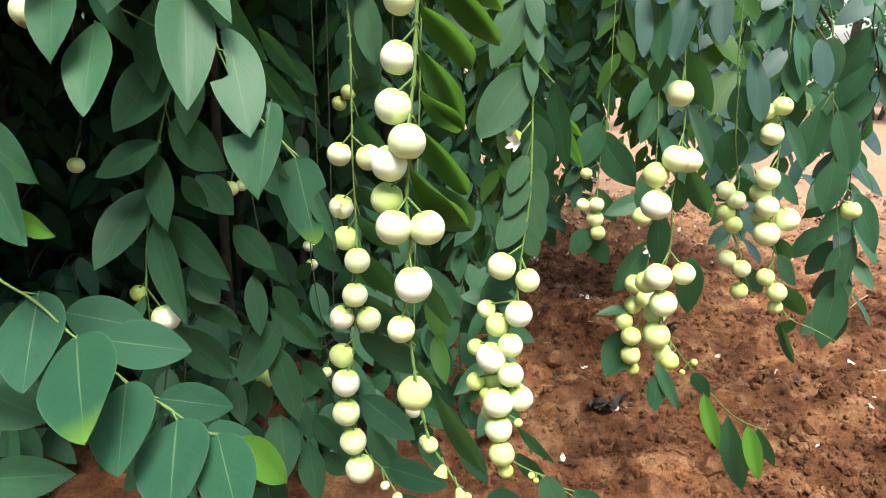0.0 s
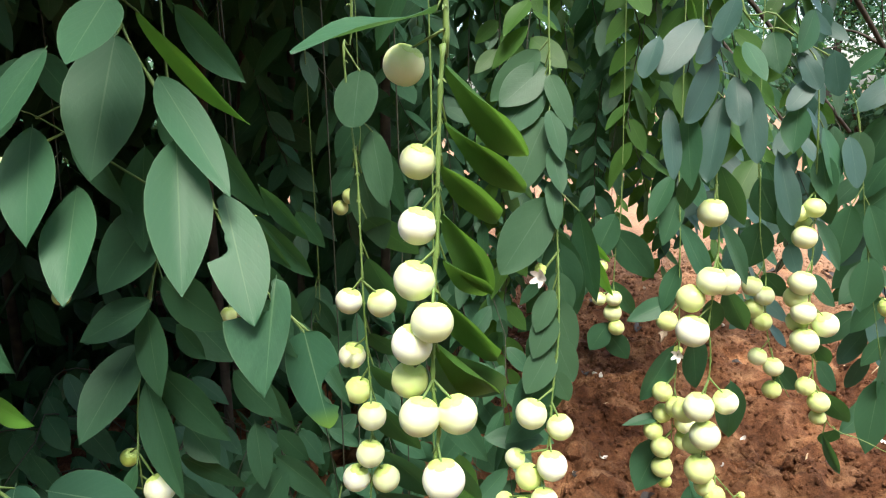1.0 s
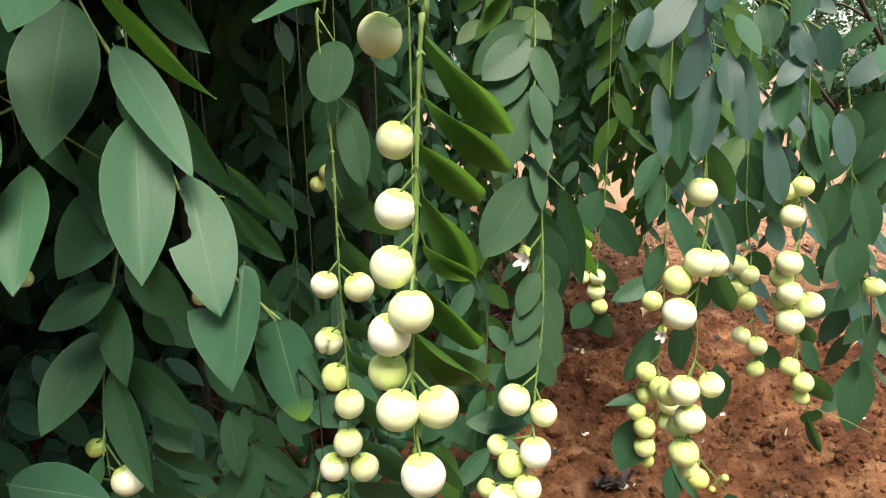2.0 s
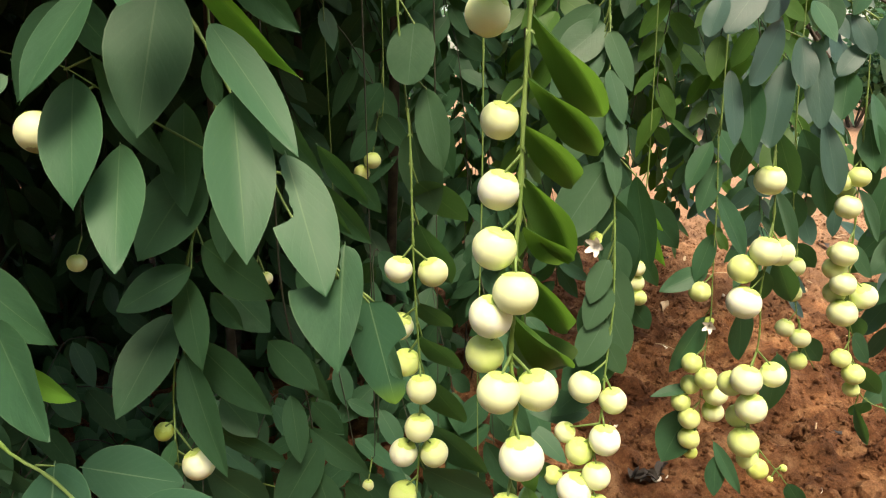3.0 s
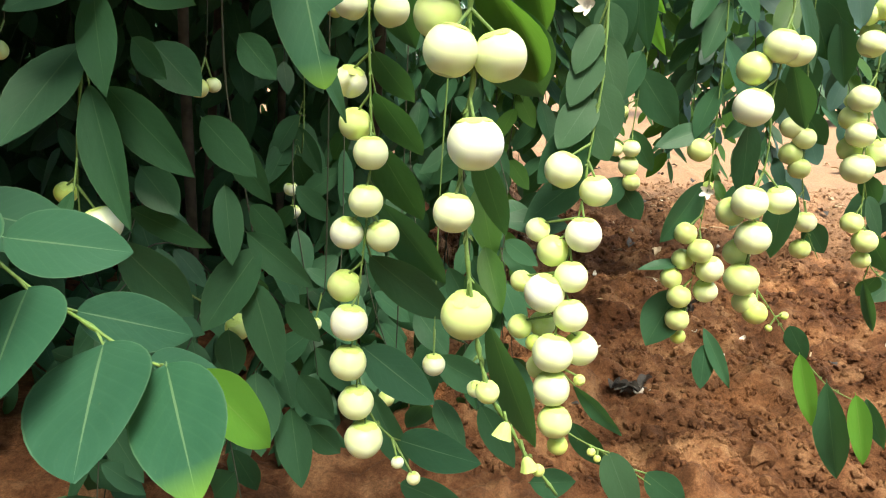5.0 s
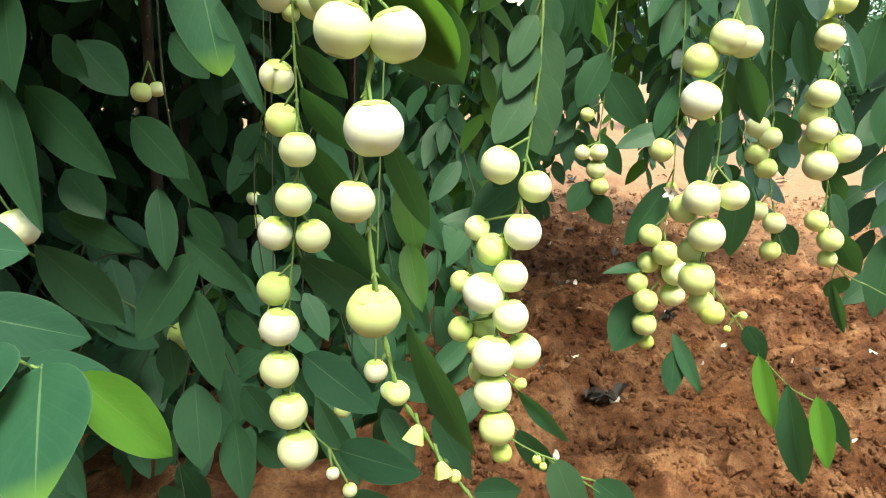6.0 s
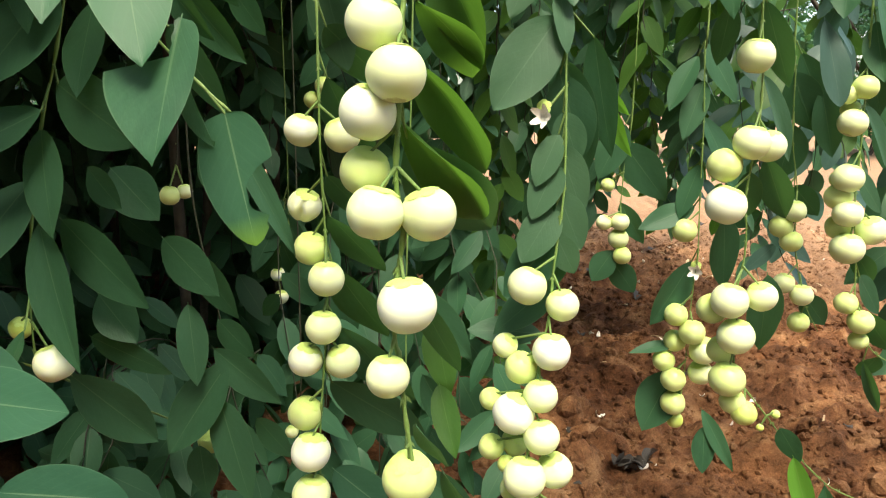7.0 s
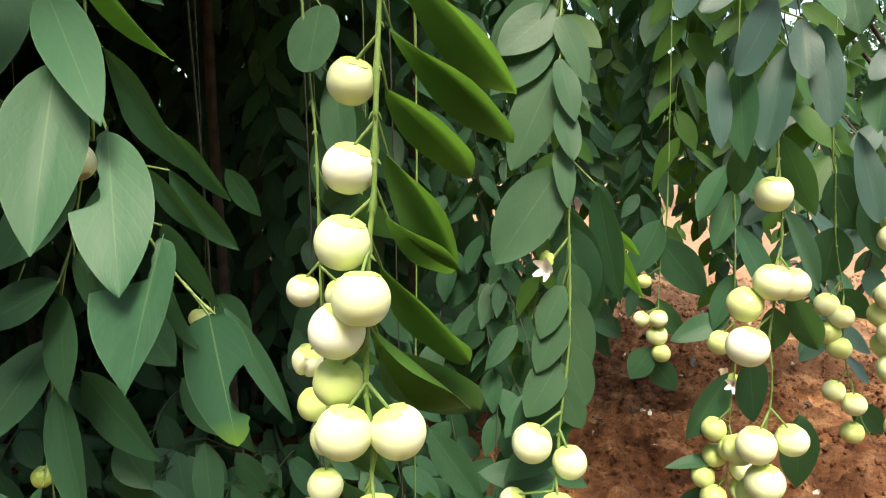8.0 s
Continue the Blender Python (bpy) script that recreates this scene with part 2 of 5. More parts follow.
LEAF_MESHES = {
    "plain": [leaf_mesh("leaf_blade", LEAF, fold=0.05 + 0.05 * k, bow=0.06 + 0.06 * (k % 3), twist=0.5 * (k % 2) - 0.2, wave=0.012 + 0.01 * (k % 4),
                        peak=0.41 + 0.012 * k, sharp=0.90 + 0.06 * (k % 3), seed=k) for k in range(6)],
    "bite": [leaf_mesh("bitten_leaf_blade", LEAF_TIP, rows=36, cols=8, fold=0.08, bites=((-1, 0.60, 0.19, 0.40), (-1, 0.82, 0.06, 0.05)), peak=0.38, sharp=0.62, seed=21)],
    "biteleft": [leaf_mesh("bitten_leaf_blade", LEAF, rows=36, cols=8, fold=0.08, cuts=((1, 0.46, 0.50, 0.14),), peak=0.46, sharp=0.86, seed=22)],
    "bitetop": [leaf_mesh("half_eaten_leaf_blade", LEAF, rows=36, cols=8, fold=0.03, cuts=((1, 0.28, 0.36, 0.06),), halves=(0.7, 1.8), peak=0.33, sharp=1.0, seed=23)],
    "crescent": [leaf_mesh("half_eaten_leaf_blade", LEAF, rows=36, cols=6, fold=0.08, bites=((-1, 0.5, 0.44, 0.52),), peak=0.45, seed=24)],
    "bluntpale": [leaf_mesh("pale_blunt_leaf_blade", LEAF_SKY_SHEEN, fold=0.06 + 0.07 * k, bow=0.14, twist=0.3 - 0.3 * k, wave=0.03, peak=0.50 + 0.03 * k, sharp=0.60, seed=73 + k) for k in range(3)],
    "pale": [leaf_mesh("pale_leaf_blade", LEAF_PALE, fold=0.04 + 0.06 * k, bow=0.12, twist=0.3 - 0.3 * k, wave=0.03, peak=0.38 + 0.04 * k, sharp=0.78, seed=60 + k) for k in range(3)],
    "roundpale": [leaf_mesh("pale_round_leaf_blade", LEAF_PALE, peak=0.5, sharp=0.52, fold=0.06, seed=71)],
    "fold": [leaf_mesh("folded_leaf_blade", LEAF_BACKLIT, fold=0.20 + 0.08 * k, bow=0.24, twist=0.4, wave=0.03, peak=0.42, sharp=0.88, arc=-0.32, seed=80 + k) for k in range(3)],
    "broad": [leaf_mesh("broad_leaf_blade", LEAF_BROAD, rows=16, cols=8, fold=0.05 + 0.05 * k, bow=0.08, wave=0.02, peak=0.43, sharp=0.80, seed=90 + k) for k in range(3)],
    "young": [leaf_mesh("young_leaf_blade", LEAF_YOUNG, fold=0.22, bow=0.14, seed=31)],
    "broadtip": [leaf_mesh("yellow_tipped_leaf_blade", LEAF_TIP, rows=16, cols=8, fold=0.06, bow=0.08, peak=0.43, sharp=0.80, seed=32)],
    "farbacklit": [leaf_mesh("small_backlit_leaf_blade", LEAF_BACKLIT, rows=8, cols=4, fold=0.06 + 0.06 * k, bow=0.12, twist=0.4 - 0.3 * k, peak=0.43, sharp=0.88, seed=44 + k) for k in range(4)],
    "farblue": [leaf_mesh("small_blue_leaf_blade", LEAF_SKY_SHEEN, rows=8, cols=4, fold=0.06 + 0.05 * k, bow=0.12, twist=0.3 - 0.3 * k, peak=0.45 + 0.03 * k, sharp=0.72, seed=48 + k) for k in range(3)],
    "far": [leaf_mesh("small_leaf_blade", LEAF, rows=7, cols=4, fold=0.08 + 0.05 * k, bow=0.15, twist=0.4 - 0.3 * k, peak=0.43, sharp=0.95, seed=40 + k) for k in range(4)],
}


def fruit_point(a, c, ph, split=0.0, rise=0.0):
    """A point of the fruit's skin: a from the stalk down, c round it; three faint lobes and a dimple at each end."""
    rad = 1 + rise + 0.022 * math.cos(3 * c + ph) * math.sin(a) + 0.012 * math.cos(6 * c + ph) * math.sin(a)
    if split:
        d = (c * 3 / (2 * math.pi) + 0.25) % 1 - 0.5
        rad *= 1 - split * math.exp(-(d / 0.10) ** 2) * math.sin(a) ** 0.5 * min(1.6 * a / math.pi, 1)
    z = (0.98 + rise) * math.cos(a)
    z -= 0.10 * math.exp(-(math.sin(a) / 0.28) ** 2) * (1 if z > 0 else -0.6)
    return rad * math.sin(a) * math.cos(c), rad * math.sin(a) * math.sin(c), z


def fruit_mesh(name, mat, ph, split=0.0):
    rings, seg = (20, 48) if split else (20, 32)
    verts = [fruit_point(math.pi * i / rings, 2 * math.pi * j / seg, ph, split) for i in range(rings + 1) for j in range(seg)]
    faces = [(i * seg + j, (i + 1) * seg + j, (i + 1) * seg + (j + 1) % seg, i * seg + (j + 1) % seg) for i in range(rings) for j in range(seg)]
    return mesh_from(name, verts, faces, mat)


FRUIT_MESHES = [fruit_mesh("fruit_body", m, 1.3 * k) for k, m in enumerate(FRUIT)] + [fruit_mesh("split_fruit_body", FRUIT[0], 5.2, 0.38)]


def calyx_mesh(ph, seed):
    """A thin collar of six unequal lobes that lies on the fruit's shoulder."""
    r = random.Random(seed)
    reach = [r.uniform(0.66, 0.84) for _ in range(6)]
    verts, faces = [], []
    seg, rings = 48, 6
    for i in range(rings + 1):
        for j in range(seg):
            c = 2 * math.pi * j / seg
            lobe = abs(math.sin(3 * c)) ** 0.55
            edge = 0.60 + (reach[int(6 * j / seg)] - 0.60) * lobe
            verts.append(fruit_point(max(edge * i / rings, 0.02), c, ph, rise=0.016 + 0.030 * (i == rings) * lobe - 0.006 * (i == rings)))
    for i in range(rings):
        for j in range(seg):
            faces.append((i * seg + j, (i + 1) * seg + j, (i + 1) * seg + (j + 1) % seg, i * seg + (j + 1) % seg))
    return mesh_from("calyx", verts, faces, CALYX)


CALYX_MESHES = [calyx_mesh(1.3 * k, 30 + k) for k in range(5)]


def tube_mesh(name, pts, r0, r1, mat, sides=8, sub=5, knots=0.0, seed=0):
    """A tapered tube through smoothed points."""
    r = random.Random(seed)
    p = [Vector(q) for q in pts]
    p = [2 * p[0] - p[1]] + p + [2 * p[-1] - p[-2]]
    line = []
    for i in range(1, len(p) - 2):
        a, b, c, d = p[i - 1:i + 3]
        for s in range(sub):
            t = s / sub
            line.append(0.5 * ((2 * b) + (c - a) * t + (2 * a - 5 * b + 4 * c - d) * t * t + (3 * b - a - 3 * c + d) * t ** 3))
    line.append(p[-2])
    verts, faces = [], []
    n = len(line)
    side = Vector((1, 0.2, 0.1))
    for i, q in enumerate(line):
        way = (line[min(i + 1, n - 1)] - line[max(i - 1, 0)]).normalized()
        side = (side - way * side.dot(way)).normalized()
        up = way.cross(side)
        rad = r0 + (r1 - r0) * i / (n - 1)
        rad *= 1 + (knots * r.uniform(0.5, 1.3) if knots and i % 4 == 2 else 0.0)
        for k in range(sides):
            c = 2 * math.pi * k / sides
            verts.append(q + (side * math.cos(c) + up * math.sin(c)) * rad)
    for i in range(n - 1):
        for k in range(sides):
            faces.append((i * sides + k, i * sides + (k + 1) % sides, (i + 1) * sides + (k + 1) % sides, (i + 1) * sides + k))
    faces.append(tuple(range(sides))[::-1])
    faces.append(tuple(range((n - 1) * sides, n * sides)))
    return mesh_from(name, verts, faces, mat)


STALK_MESH = tube_mesh("stalk", [(0, 0, 0), (0.03, 0, 0.5), (0, 0, 1)], 0.7, 1.0, STEM, sides=6, sub=3)


# ---------------------------------------------------------------- plant parts
def thing(name, at, label, category, group=""):
    ob = new(name)
    ob.empty_display_size = 0.02
    ob.matrix_basis = Matrix.Translation(at)
    return tagged(ob, label, category, group)


def place(name, me, parent, m):
    """A part of a thing at the pose m in the world."""
    ob = new(name, me)
    ob.parent = parent
    ob.matrix_parent_inverse = parent.matrix_basis.inverted()
    ob.matrix_basis = m
    return ob


def span(a, b, thick, roll=0.0):
    """The pose that lays a unit shape, z from 0 to 1, from a to b."""
    a, b = Vector(a), Vector(b)
    q = (b - a).to_track_quat("Z", "Y")
    return Matrix.LocRotScale(a, q, (thick, thick, (b - a).length))


NEAREST = {}


def stem(parent, pts, radius, mat=None):
    me = tube_mesh("stem", pts, radius * 0.75, radius * 0.4, mat or STEM, knots=0.6, seed=len(pts))
    place("stem", me, parent, Matrix.Identity(4))
    line = NEAREST.setdefault(parent.name, [])
    for p, q in zip(pts, pts[1:]):
        for k in range(10):
            line.append(Vector(p).lerp(Vector(q), k / 10))
    if "fruits" in parent["label"]:
        last, r = None, random.Random(len(pts))
        for q in line:
            if q.z < 0.6 and (last is None or (q - last).length > 0.013):
                last = q
                m = Matrix.LocRotScale(q, Euler((r.uniform(-0.3, 0.3), r.uniform(-0.3, 0.3), r.uniform(0, 6))), [radius * r.uniform(0.6, 1.0)] * 3)
                place("bud", BUD_MESH, parent, m)


def bud_mesh():
    """A node of the stem: three small pale scales round it."""
    verts, faces = [], []
    for k in range(3):
        a = 2.1 * k
        d, w = Vector((math.cos(a), math.sin(a), 0)), Vector((-math.sin(a), math.cos(a), 0))
        n = len(verts)
        verts += [d * 0.6 + w * 0.5, d * 0.6 - w * 0.5, d * 2.0 + Vector((0, 0, -1.6)), d * 0.5 + Vector((0, 0, 1.2)), d * 1.5 + Vector((0, 0, 0.2))]
        faces += [(n, n + 4, n + 3), (n + 3, n + 4, n + 1), (n, n + 2, n + 4), (n + 1, n + 4, n + 2), (n, n + 1, n + 2)]
    return mesh_from("bud", verts, faces, STEM, smooth=False)


BUD_MESH = bud_mesh()
LEAF_COUNT = [0]


def leaf(parent, base, tip, width, turn=0.0, kind="plain", face=(0, -1, 0.25)):
    """A leaf from base to tip; width in mm; turn: degrees by which it turns about its midrib, away from the open side of the shrub."""
    base, tip = Vector(base), Vector(tip)
    y = (tip - base).normalized()
    z = Vector(face)
    z = (z - y * z.dot(y)).normalized()
    x = y.cross(z)
    length = (tip - base).length
    rot = Matrix((x, y, z)).transposed().to_4x4() @ Matrix.Rotation(radians(turn), 4, "Y")
    LEAF_COUNT[0] += 1
    choice = LEAF_MESHES[kind]
    me = choice[LEAF_COUNT[0] * 7 % len(choice)]
    line = NEAREST.get(parent.name)
    if line:
        above = base - y * 0.006 + Vector((0, 0, 0.006))
        root = min(line, key=lambda q: (q - above).length_squared)
        if 0.003 < (root - base).length < 0.020:
            place("leaf_stalk", STALK_MESH, parent, span(base + y * length * 0.01, root, 0.0006))
    return place("leaf", me, parent, Matrix.Translation(base) @ rot @ Matrix.Diagonal((width / 1000, length, length * (0.7 if kind == "fold" else 0.36), 1)))


FRUIT_RANDOM = random.Random(7)


def fruit(parent, at, radius, ripe):
    """A fruit with its calyx, hung from the stem by a stalk; radius in mm; ripe: 0 white to 3 green, 4 white and split."""
    r = FRUIT_RANDOM
    at, rad = Vector(at), radius / 1000
    line = NEAREST[parent.name]
    above = at + Vector((0, 0, rad * 1.7))
    root = min(line, key=lambda q: (q - above).length)
    up = (root - at)
    up = (up.normalized() + Vector((0, -0.25, 0.9))).normalized()
    q = up.to_track_quat("Z", "Y")
    m = Matrix.LocRotScale(at, q, (rad, rad, rad)) @ Matrix.Rotation(r.uniform(0, 6), 4, "Z")
    ob = place("fruit", FRUIT_MESHES[ripe], parent, m)
    c = new("calyx", CALYX_MESHES[ripe])
    c.parent = ob
    place("stalk", STALK_MESH, parent, span(at + up * rad * 0.85, root, 0.00072))


def petal_mesh():
    verts, faces = [], []
    for k in range(5):
        a = 2 * math.pi * k / 5
        n = len(verts)
        for i in range(5):
            v = i / 4
            w = 0.32 * math.sin(math.pi * min(v * 0.8 + 0.1, 1))
            for s in (-1, 0, 1):
                verts.append((math.cos(a) * v - math.sin(a) * w * s, math.sin(a) * v + math.cos(a) * w * s, 0.7 * v * v + 0.1 * abs(s)))
        for i in range(4):
            for s in range(2):
                b = n + i * 3 + s
                faces.append((b, b + 1, b + 4, b + 3))
    return mesh_from("petals", verts, faces, PETAL)


PETAL_MESH = petal_mesh()


def blossom(parent, root, at):
    """A withered white flower on a short stalk, with its yellow-green cup."""
    root, at = Vector(root), Vector(at)
    place("stalk", STALK_MESH, parent, span(at, root, 0.0008))
    q = (Vector((-0.6, -0.8, 0.1))).to_track_quat("Z", "Y")
    place("flower", PETAL_MESH, parent, Matrix.LocRotScale(at + Vector((0, 0, -0.002)), q, (0.0058, 0.0058, 0.0065)))
    place("calyx", CALYX_MESHES[0], parent, Matrix.LocRotScale(at + Vector((0.001, 0.003, 0.002)), q, (0.006, 0.006, 0.003)))


def cup_mesh():
    """An open yellow-green flower cup of six notched lobes."""
    verts, faces = [], []
    seg, rings = 36, 6
    for i in range(rings + 1):
        for j in range(seg):
            c = 2 * math.pi * j / seg
            v = i / rings
            rad = 0.15 + 0.75 * v ** 0.5 * (0.85 + 0.15 * abs(math.cos(3 * c)) ** 0.6)
            verts.append((rad * math.cos(c), rad * math.sin(c), 1.7 * v - 0.35 * v ** 3))
    for i in range(rings):
        for j in range(seg):
            faces.append((i * seg + j, i * seg + (j + 1) % seg, (i + 1) * seg + (j + 1) % seg, (i + 1) * seg + j))
    return mesh_from("flower_cup", verts, faces, CALYX)


CUP_MESH = cup_mesh()


def cup(parent, at, radius, way):
    """A flower cup that opens along `way`; radius in mm."""
    at = Vector(at)
    root = min(NEAREST[parent.name], key=lambda q: (q - at).length + abs(q.z - at.z - 0.004))
    place("stalk", STALK_MESH, parent, span(at, root + Vector((0, 0, 0.002)), 0.0007))
    place("flower_cup", CUP_MESH, parent, Matrix.LocRotScale(at, Vector(way).to_track_quat("Z", "Y"), [radius / 1000] * 3))


# ---------------------------------------------------------------- ground
def ground_height(x, y):
    z = 0.045 + 0.03 * (1 - math.exp(-max(y - 0.7, 0) * 1.2))
    near = math.exp(-((x - 0.45) ** 2 + (y - 1.0) ** 2) / 6.0)
    z += 0.10 * noise.noise((x * 0.35, y * 0.35, 1.7)) * (1 - near)
    z += 0.026 * noise.noise((x * 3.1, y * 3.1, 0.3))
    if near > 0.02:
        z += near * 0.024 * noise.fractal((x * 11, y * 11, 2.0), 0.9, 2.1, 3)
        z += near * 0.020 * max(noise.noise((x * 26, y * 34, 5.0)), 0) ** 0.8
        z += near * 0.009 * noise.noise((x * 70 + 3 * noise.noise((x * 20, y * 20, 1.0)), y * 70, 9.0))
        z += near * 0.004 * noise.noise((x * 150, y * 150, 4.0))
    return z


def steps(lo, hi, fine, centre0, centre1, grow):
    """Positions that are fine between two places and grow coarser outwards."""
    mid = list(np.arange(centre0, centre1, fine))
    right, d = [centre1], fine
    while right[-1] < hi:
        d *= grow
        right.append(right[-1] + d)
    left, d = [centre0], fine
    while left[-1] > lo:
        d *= grow
        left.append(left[-1] - d)
    return left[:0:-1] + mid + right


def build_ground():
    xs = steps(-400, 400, 0.0055, 0.0, 1.1, 1.12)
    ys = steps(-60, 700, 0.0055, 0.58, 1.5, 1.09)
    verts = [(x, y, ground_height(x, y)) for y in ys for x in xs]
    n = len(xs)
    faces = [(j * n + i, j * n + i + 1, (j + 1) * n + i + 1, (j + 1) * n + i) for j in range(len(ys) - 1) for i in range(n - 1)]
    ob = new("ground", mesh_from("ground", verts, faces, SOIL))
    tagged(ob, "bare crumbly red-brown soil of a field", "ground", kind="structure")


build_ground()


def clod_shape(seed, fine):
    """A lumpy crumb of earth: its corners and faces."""
    r = random.Random(seed)
    bm = bmesh.new()
    bmesh.ops.create_icosphere(bm, subdivisions=fine, radius=1.0)
    off = r.uniform(0, 50)
    for v in bm.verts:
        n = noise.noise(v.co * 1.3 + Vector((off, 0, 0))) * 0.5 + noise.noise(v.co * 3 + Vector((0, off, 0))) * 0.25
        v.co *= 1 + n
        v.co.z *= 0.75
    co = np.array([v.co[:] for v in bm.verts])
    fa = np.array([[v.index for v in f.verts] for f in bm.faces])
    bm.free()
    return co, fa


def build_clods():
    """Loose crumbs of earth over the near ground, too many to count."""
    r = random.Random(12)
    small = [clod_shape(k, 1) for k in range(8)]
    large = [clod_shape(20 + k, 2) for k in range(6)]
    verts, faces, n = [], [], 0
    for k in range(26000):
        x, y = r.uniform(0.0, 1.35), 0.6 + 1.5 * r.random() ** 1.5
        s = 0.0014 + 0.0042 * r.random() ** 3
        if k % 110 == 0:
            s = 0.006 + 0.011 * r.random() ** 3
        co, fa = (large if s > 0.006 else small)[k % 6]
        rot = np.array(Euler((r.uniform(0, 6), r.uniform(0, 6), r.uniform(0, 6))).to_matrix())
        verts.append(co @ rot.T * s + np.array((x, y, ground_height(x, y) + s * 0.1)))
        faces.append(fa + n)
        n += len(co)
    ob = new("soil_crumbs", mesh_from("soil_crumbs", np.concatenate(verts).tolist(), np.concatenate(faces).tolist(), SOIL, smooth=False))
    tagged(ob, "loose crumbs and clods of red-brown earth on the soil", "soil", kind="stuff")


build_clods()


# ---------------------------------------------------------------- hanging branches in front
HANGING = "hanging branches"
def branch(at, label, category="branch"):
    return thing("fruiting_branch" if "fruit" in label else "leafy_branch", at, label, category, HANGING)


b = branch((0.0, 0.36, 0.62), "drooping green branch strung with large cream-white fruits")
stem(b, [(0.005, 0.362, 0.900), (0.004, 0.352, 0.562), (0.002, 0.348, 0.532), (-0.000, 0.346, 0.509), (-0.002, 0.342, 0.476), (-0.003, 0.339, 0.453), (-0.005, 0.337, 0.436), (-0.006, 0.334, 0.412), (-0.007, 0.332, 0.392), (-0.005, 0.330, 0.376), (-0.007, 0.328, 0.362), (-0.008, 0.326, 0.345), (-0.006, 0.325, 0.335), (-0.005, 0.323, 0.320), (-0.002, 0.321, 0.300), (0.001, 0.319, 0.284), (0.005, 0.317, 0.271), (0.012, 0.316, 0.260), (0.018, 0.315, 0.250), (0.023, 0.314, 0.244), (0.030, 0.313, 0.235)], 0.00126)
fruit(b, (-0.010, 0.347, 0.486), 7.6, 1)
fruit(b, (-0.011, 0.342, 0.460), 8.2, 0)
fruit(b, (-0.013, 0.337, 0.438), 8.7, 1)
fruit(b, (-0.006, 0.327, 0.423), 8.7, 1)
fruit(b, (-0.015, 0.332, 0.412), 8.7, 0)
fruit(b, (-0.017, 0.338, 0.394), 8.0, 2)
fruit(b, (-0.013, 0.325, 0.383), 8.5, 1)
fruit(b, (0.003, 0.328, 0.382), 8.5, 1)
fruit(b, (-0.004, 0.323, 0.355), 9.0, 0)
fruit(b, (-0.010, 0.321, 0.333), 6.8, 1)
fruit(b, (-0.004, 0.324, 0.297), 8.7, 2)
fruit(b, (0.004, 0.317, 0.272), 4.1, 2)
cup(b, (0.011, 0.315, 0.262), 4.2, (-0.3, -0.3, -0.9))
cup(b, (0.018, 0.313, 0.250), 3.6, (0.3, -0.2, -0.9))
fruit(b, (0.023, 0.314, 0.244), 2.2, 3)
fruit(b, (0.001, 0.329, 0.267), 3.1, 1)
leaf(b, (0.007, 0.350, 0.284), (0.036, 0.386, 0.208), 15, 30)
fruit(b, (-0.014, 0.352, 0.525), 8.7, 1)
fruit(b, (-0.033, 0.352, 0.559), 8.0, 1)
leaf(b, (0.003, 0.351, 0.525), (0.041, 0.389, 0.483), 17, 0, 'fold', (-0.73, -1, 0.28))
leaf(b, (0.002, 0.351, 0.502), (0.040, 0.390, 0.466), 16, 0, 'fold', (-0.73, -1, 0.28))
leaf(b, (0.000, 0.351, 0.484), (0.025, 0.374, 0.455), 17, 0, 'fold', (-0.73, -1, 0.28))
leaf(b, (0.000, 0.348, 0.464), (0.020, 0.356, 0.425), 17, 0, 'fold', (-0.73, -1, 0.28))
leaf(b, (0.000, 0.343, 0.445), (0.018, 0.363, 0.423), 17, 0, 'fold', (-0.73, -1, 0.28))
leaf(b, (-0.003, 0.345, 0.429), (0.023, 0.366, 0.391), 17, 0, 'fold', (-0.73, -1, 0.28))
leaf(b, (-0.005, 0.342, 0.409), (0.022, 0.369, 0.373), 20, 0, 'fold', (-0.73, -1, 0.28))
leaf(b, (0.000, 0.350, 0.545), (-0.047, 0.288, 0.527), 24, 52)
leaf(b, (-0.008, 0.363, 0.571), (-0.028, 0.389, 0.534), 21, 35)
leaf(b, (-0.004, 0.345, 0.403), (0.026, 0.379, 0.368), 29, 35)
leaf(b, (0.000, 0.350, 0.348), (0.014, 0.372, 0.313), 13, 40)
leaf(b, (0.004, 0.388, 0.330), (0.010, 0.374, 0.302), 14, 10, 'farbacklit')
leaf(b, (0.006, 0.372, 0.308), (0.012, 0.355, 0.286), 11, 10, 'farbacklit')
leaf(b, (-0.002, 0.341, 0.307), (0.009, 0.358, 0.281), 12, 55)
b = branch((-0.05, 0.45, 0.6), "thin drooping branch with pale fruits and dark green leaves")
stem(b, [(-0.034, 0.458, 0.900), (-0.044, 0.448, 0.576), (-0.050, 0.444, 0.541), (-0.048, 0.440, 0.500), (-0.046, 0.437, 0.473), (-0.046, 0.434, 0.437), (-0.046, 0.432, 0.418), (-0.046, 0.430, 0.397), (-0.045, 0.427, 0.367), (-0.044, 0.424, 0.341), (-0.045, 0.421, 0.315), (-0.047, 0.419, 0.291), (-0.049, 0.417, 0.267), (-0.049, 0.414, 0.235), (-0.042, 0.411, 0.210), (-0.030, 0.410, 0.196)], 0.00090)
fruit(b, (-0.054, 0.430, 0.403), 7.5, 0)
fruit(b, (-0.036, 0.430, 0.401), 8.1, 1)
fruit(b, (-0.055, 0.435, 0.369), 7.8, 4)
fruit(b, (-0.052, 0.429, 0.350), 7.8, 2)
fruit(b, (-0.044, 0.420, 0.338), 8.2, 1)
fruit(b, (-0.046, 0.418, 0.316), 8.0, 1)
fruit(b, (-0.055, 0.420, 0.300), 7.9, 0)
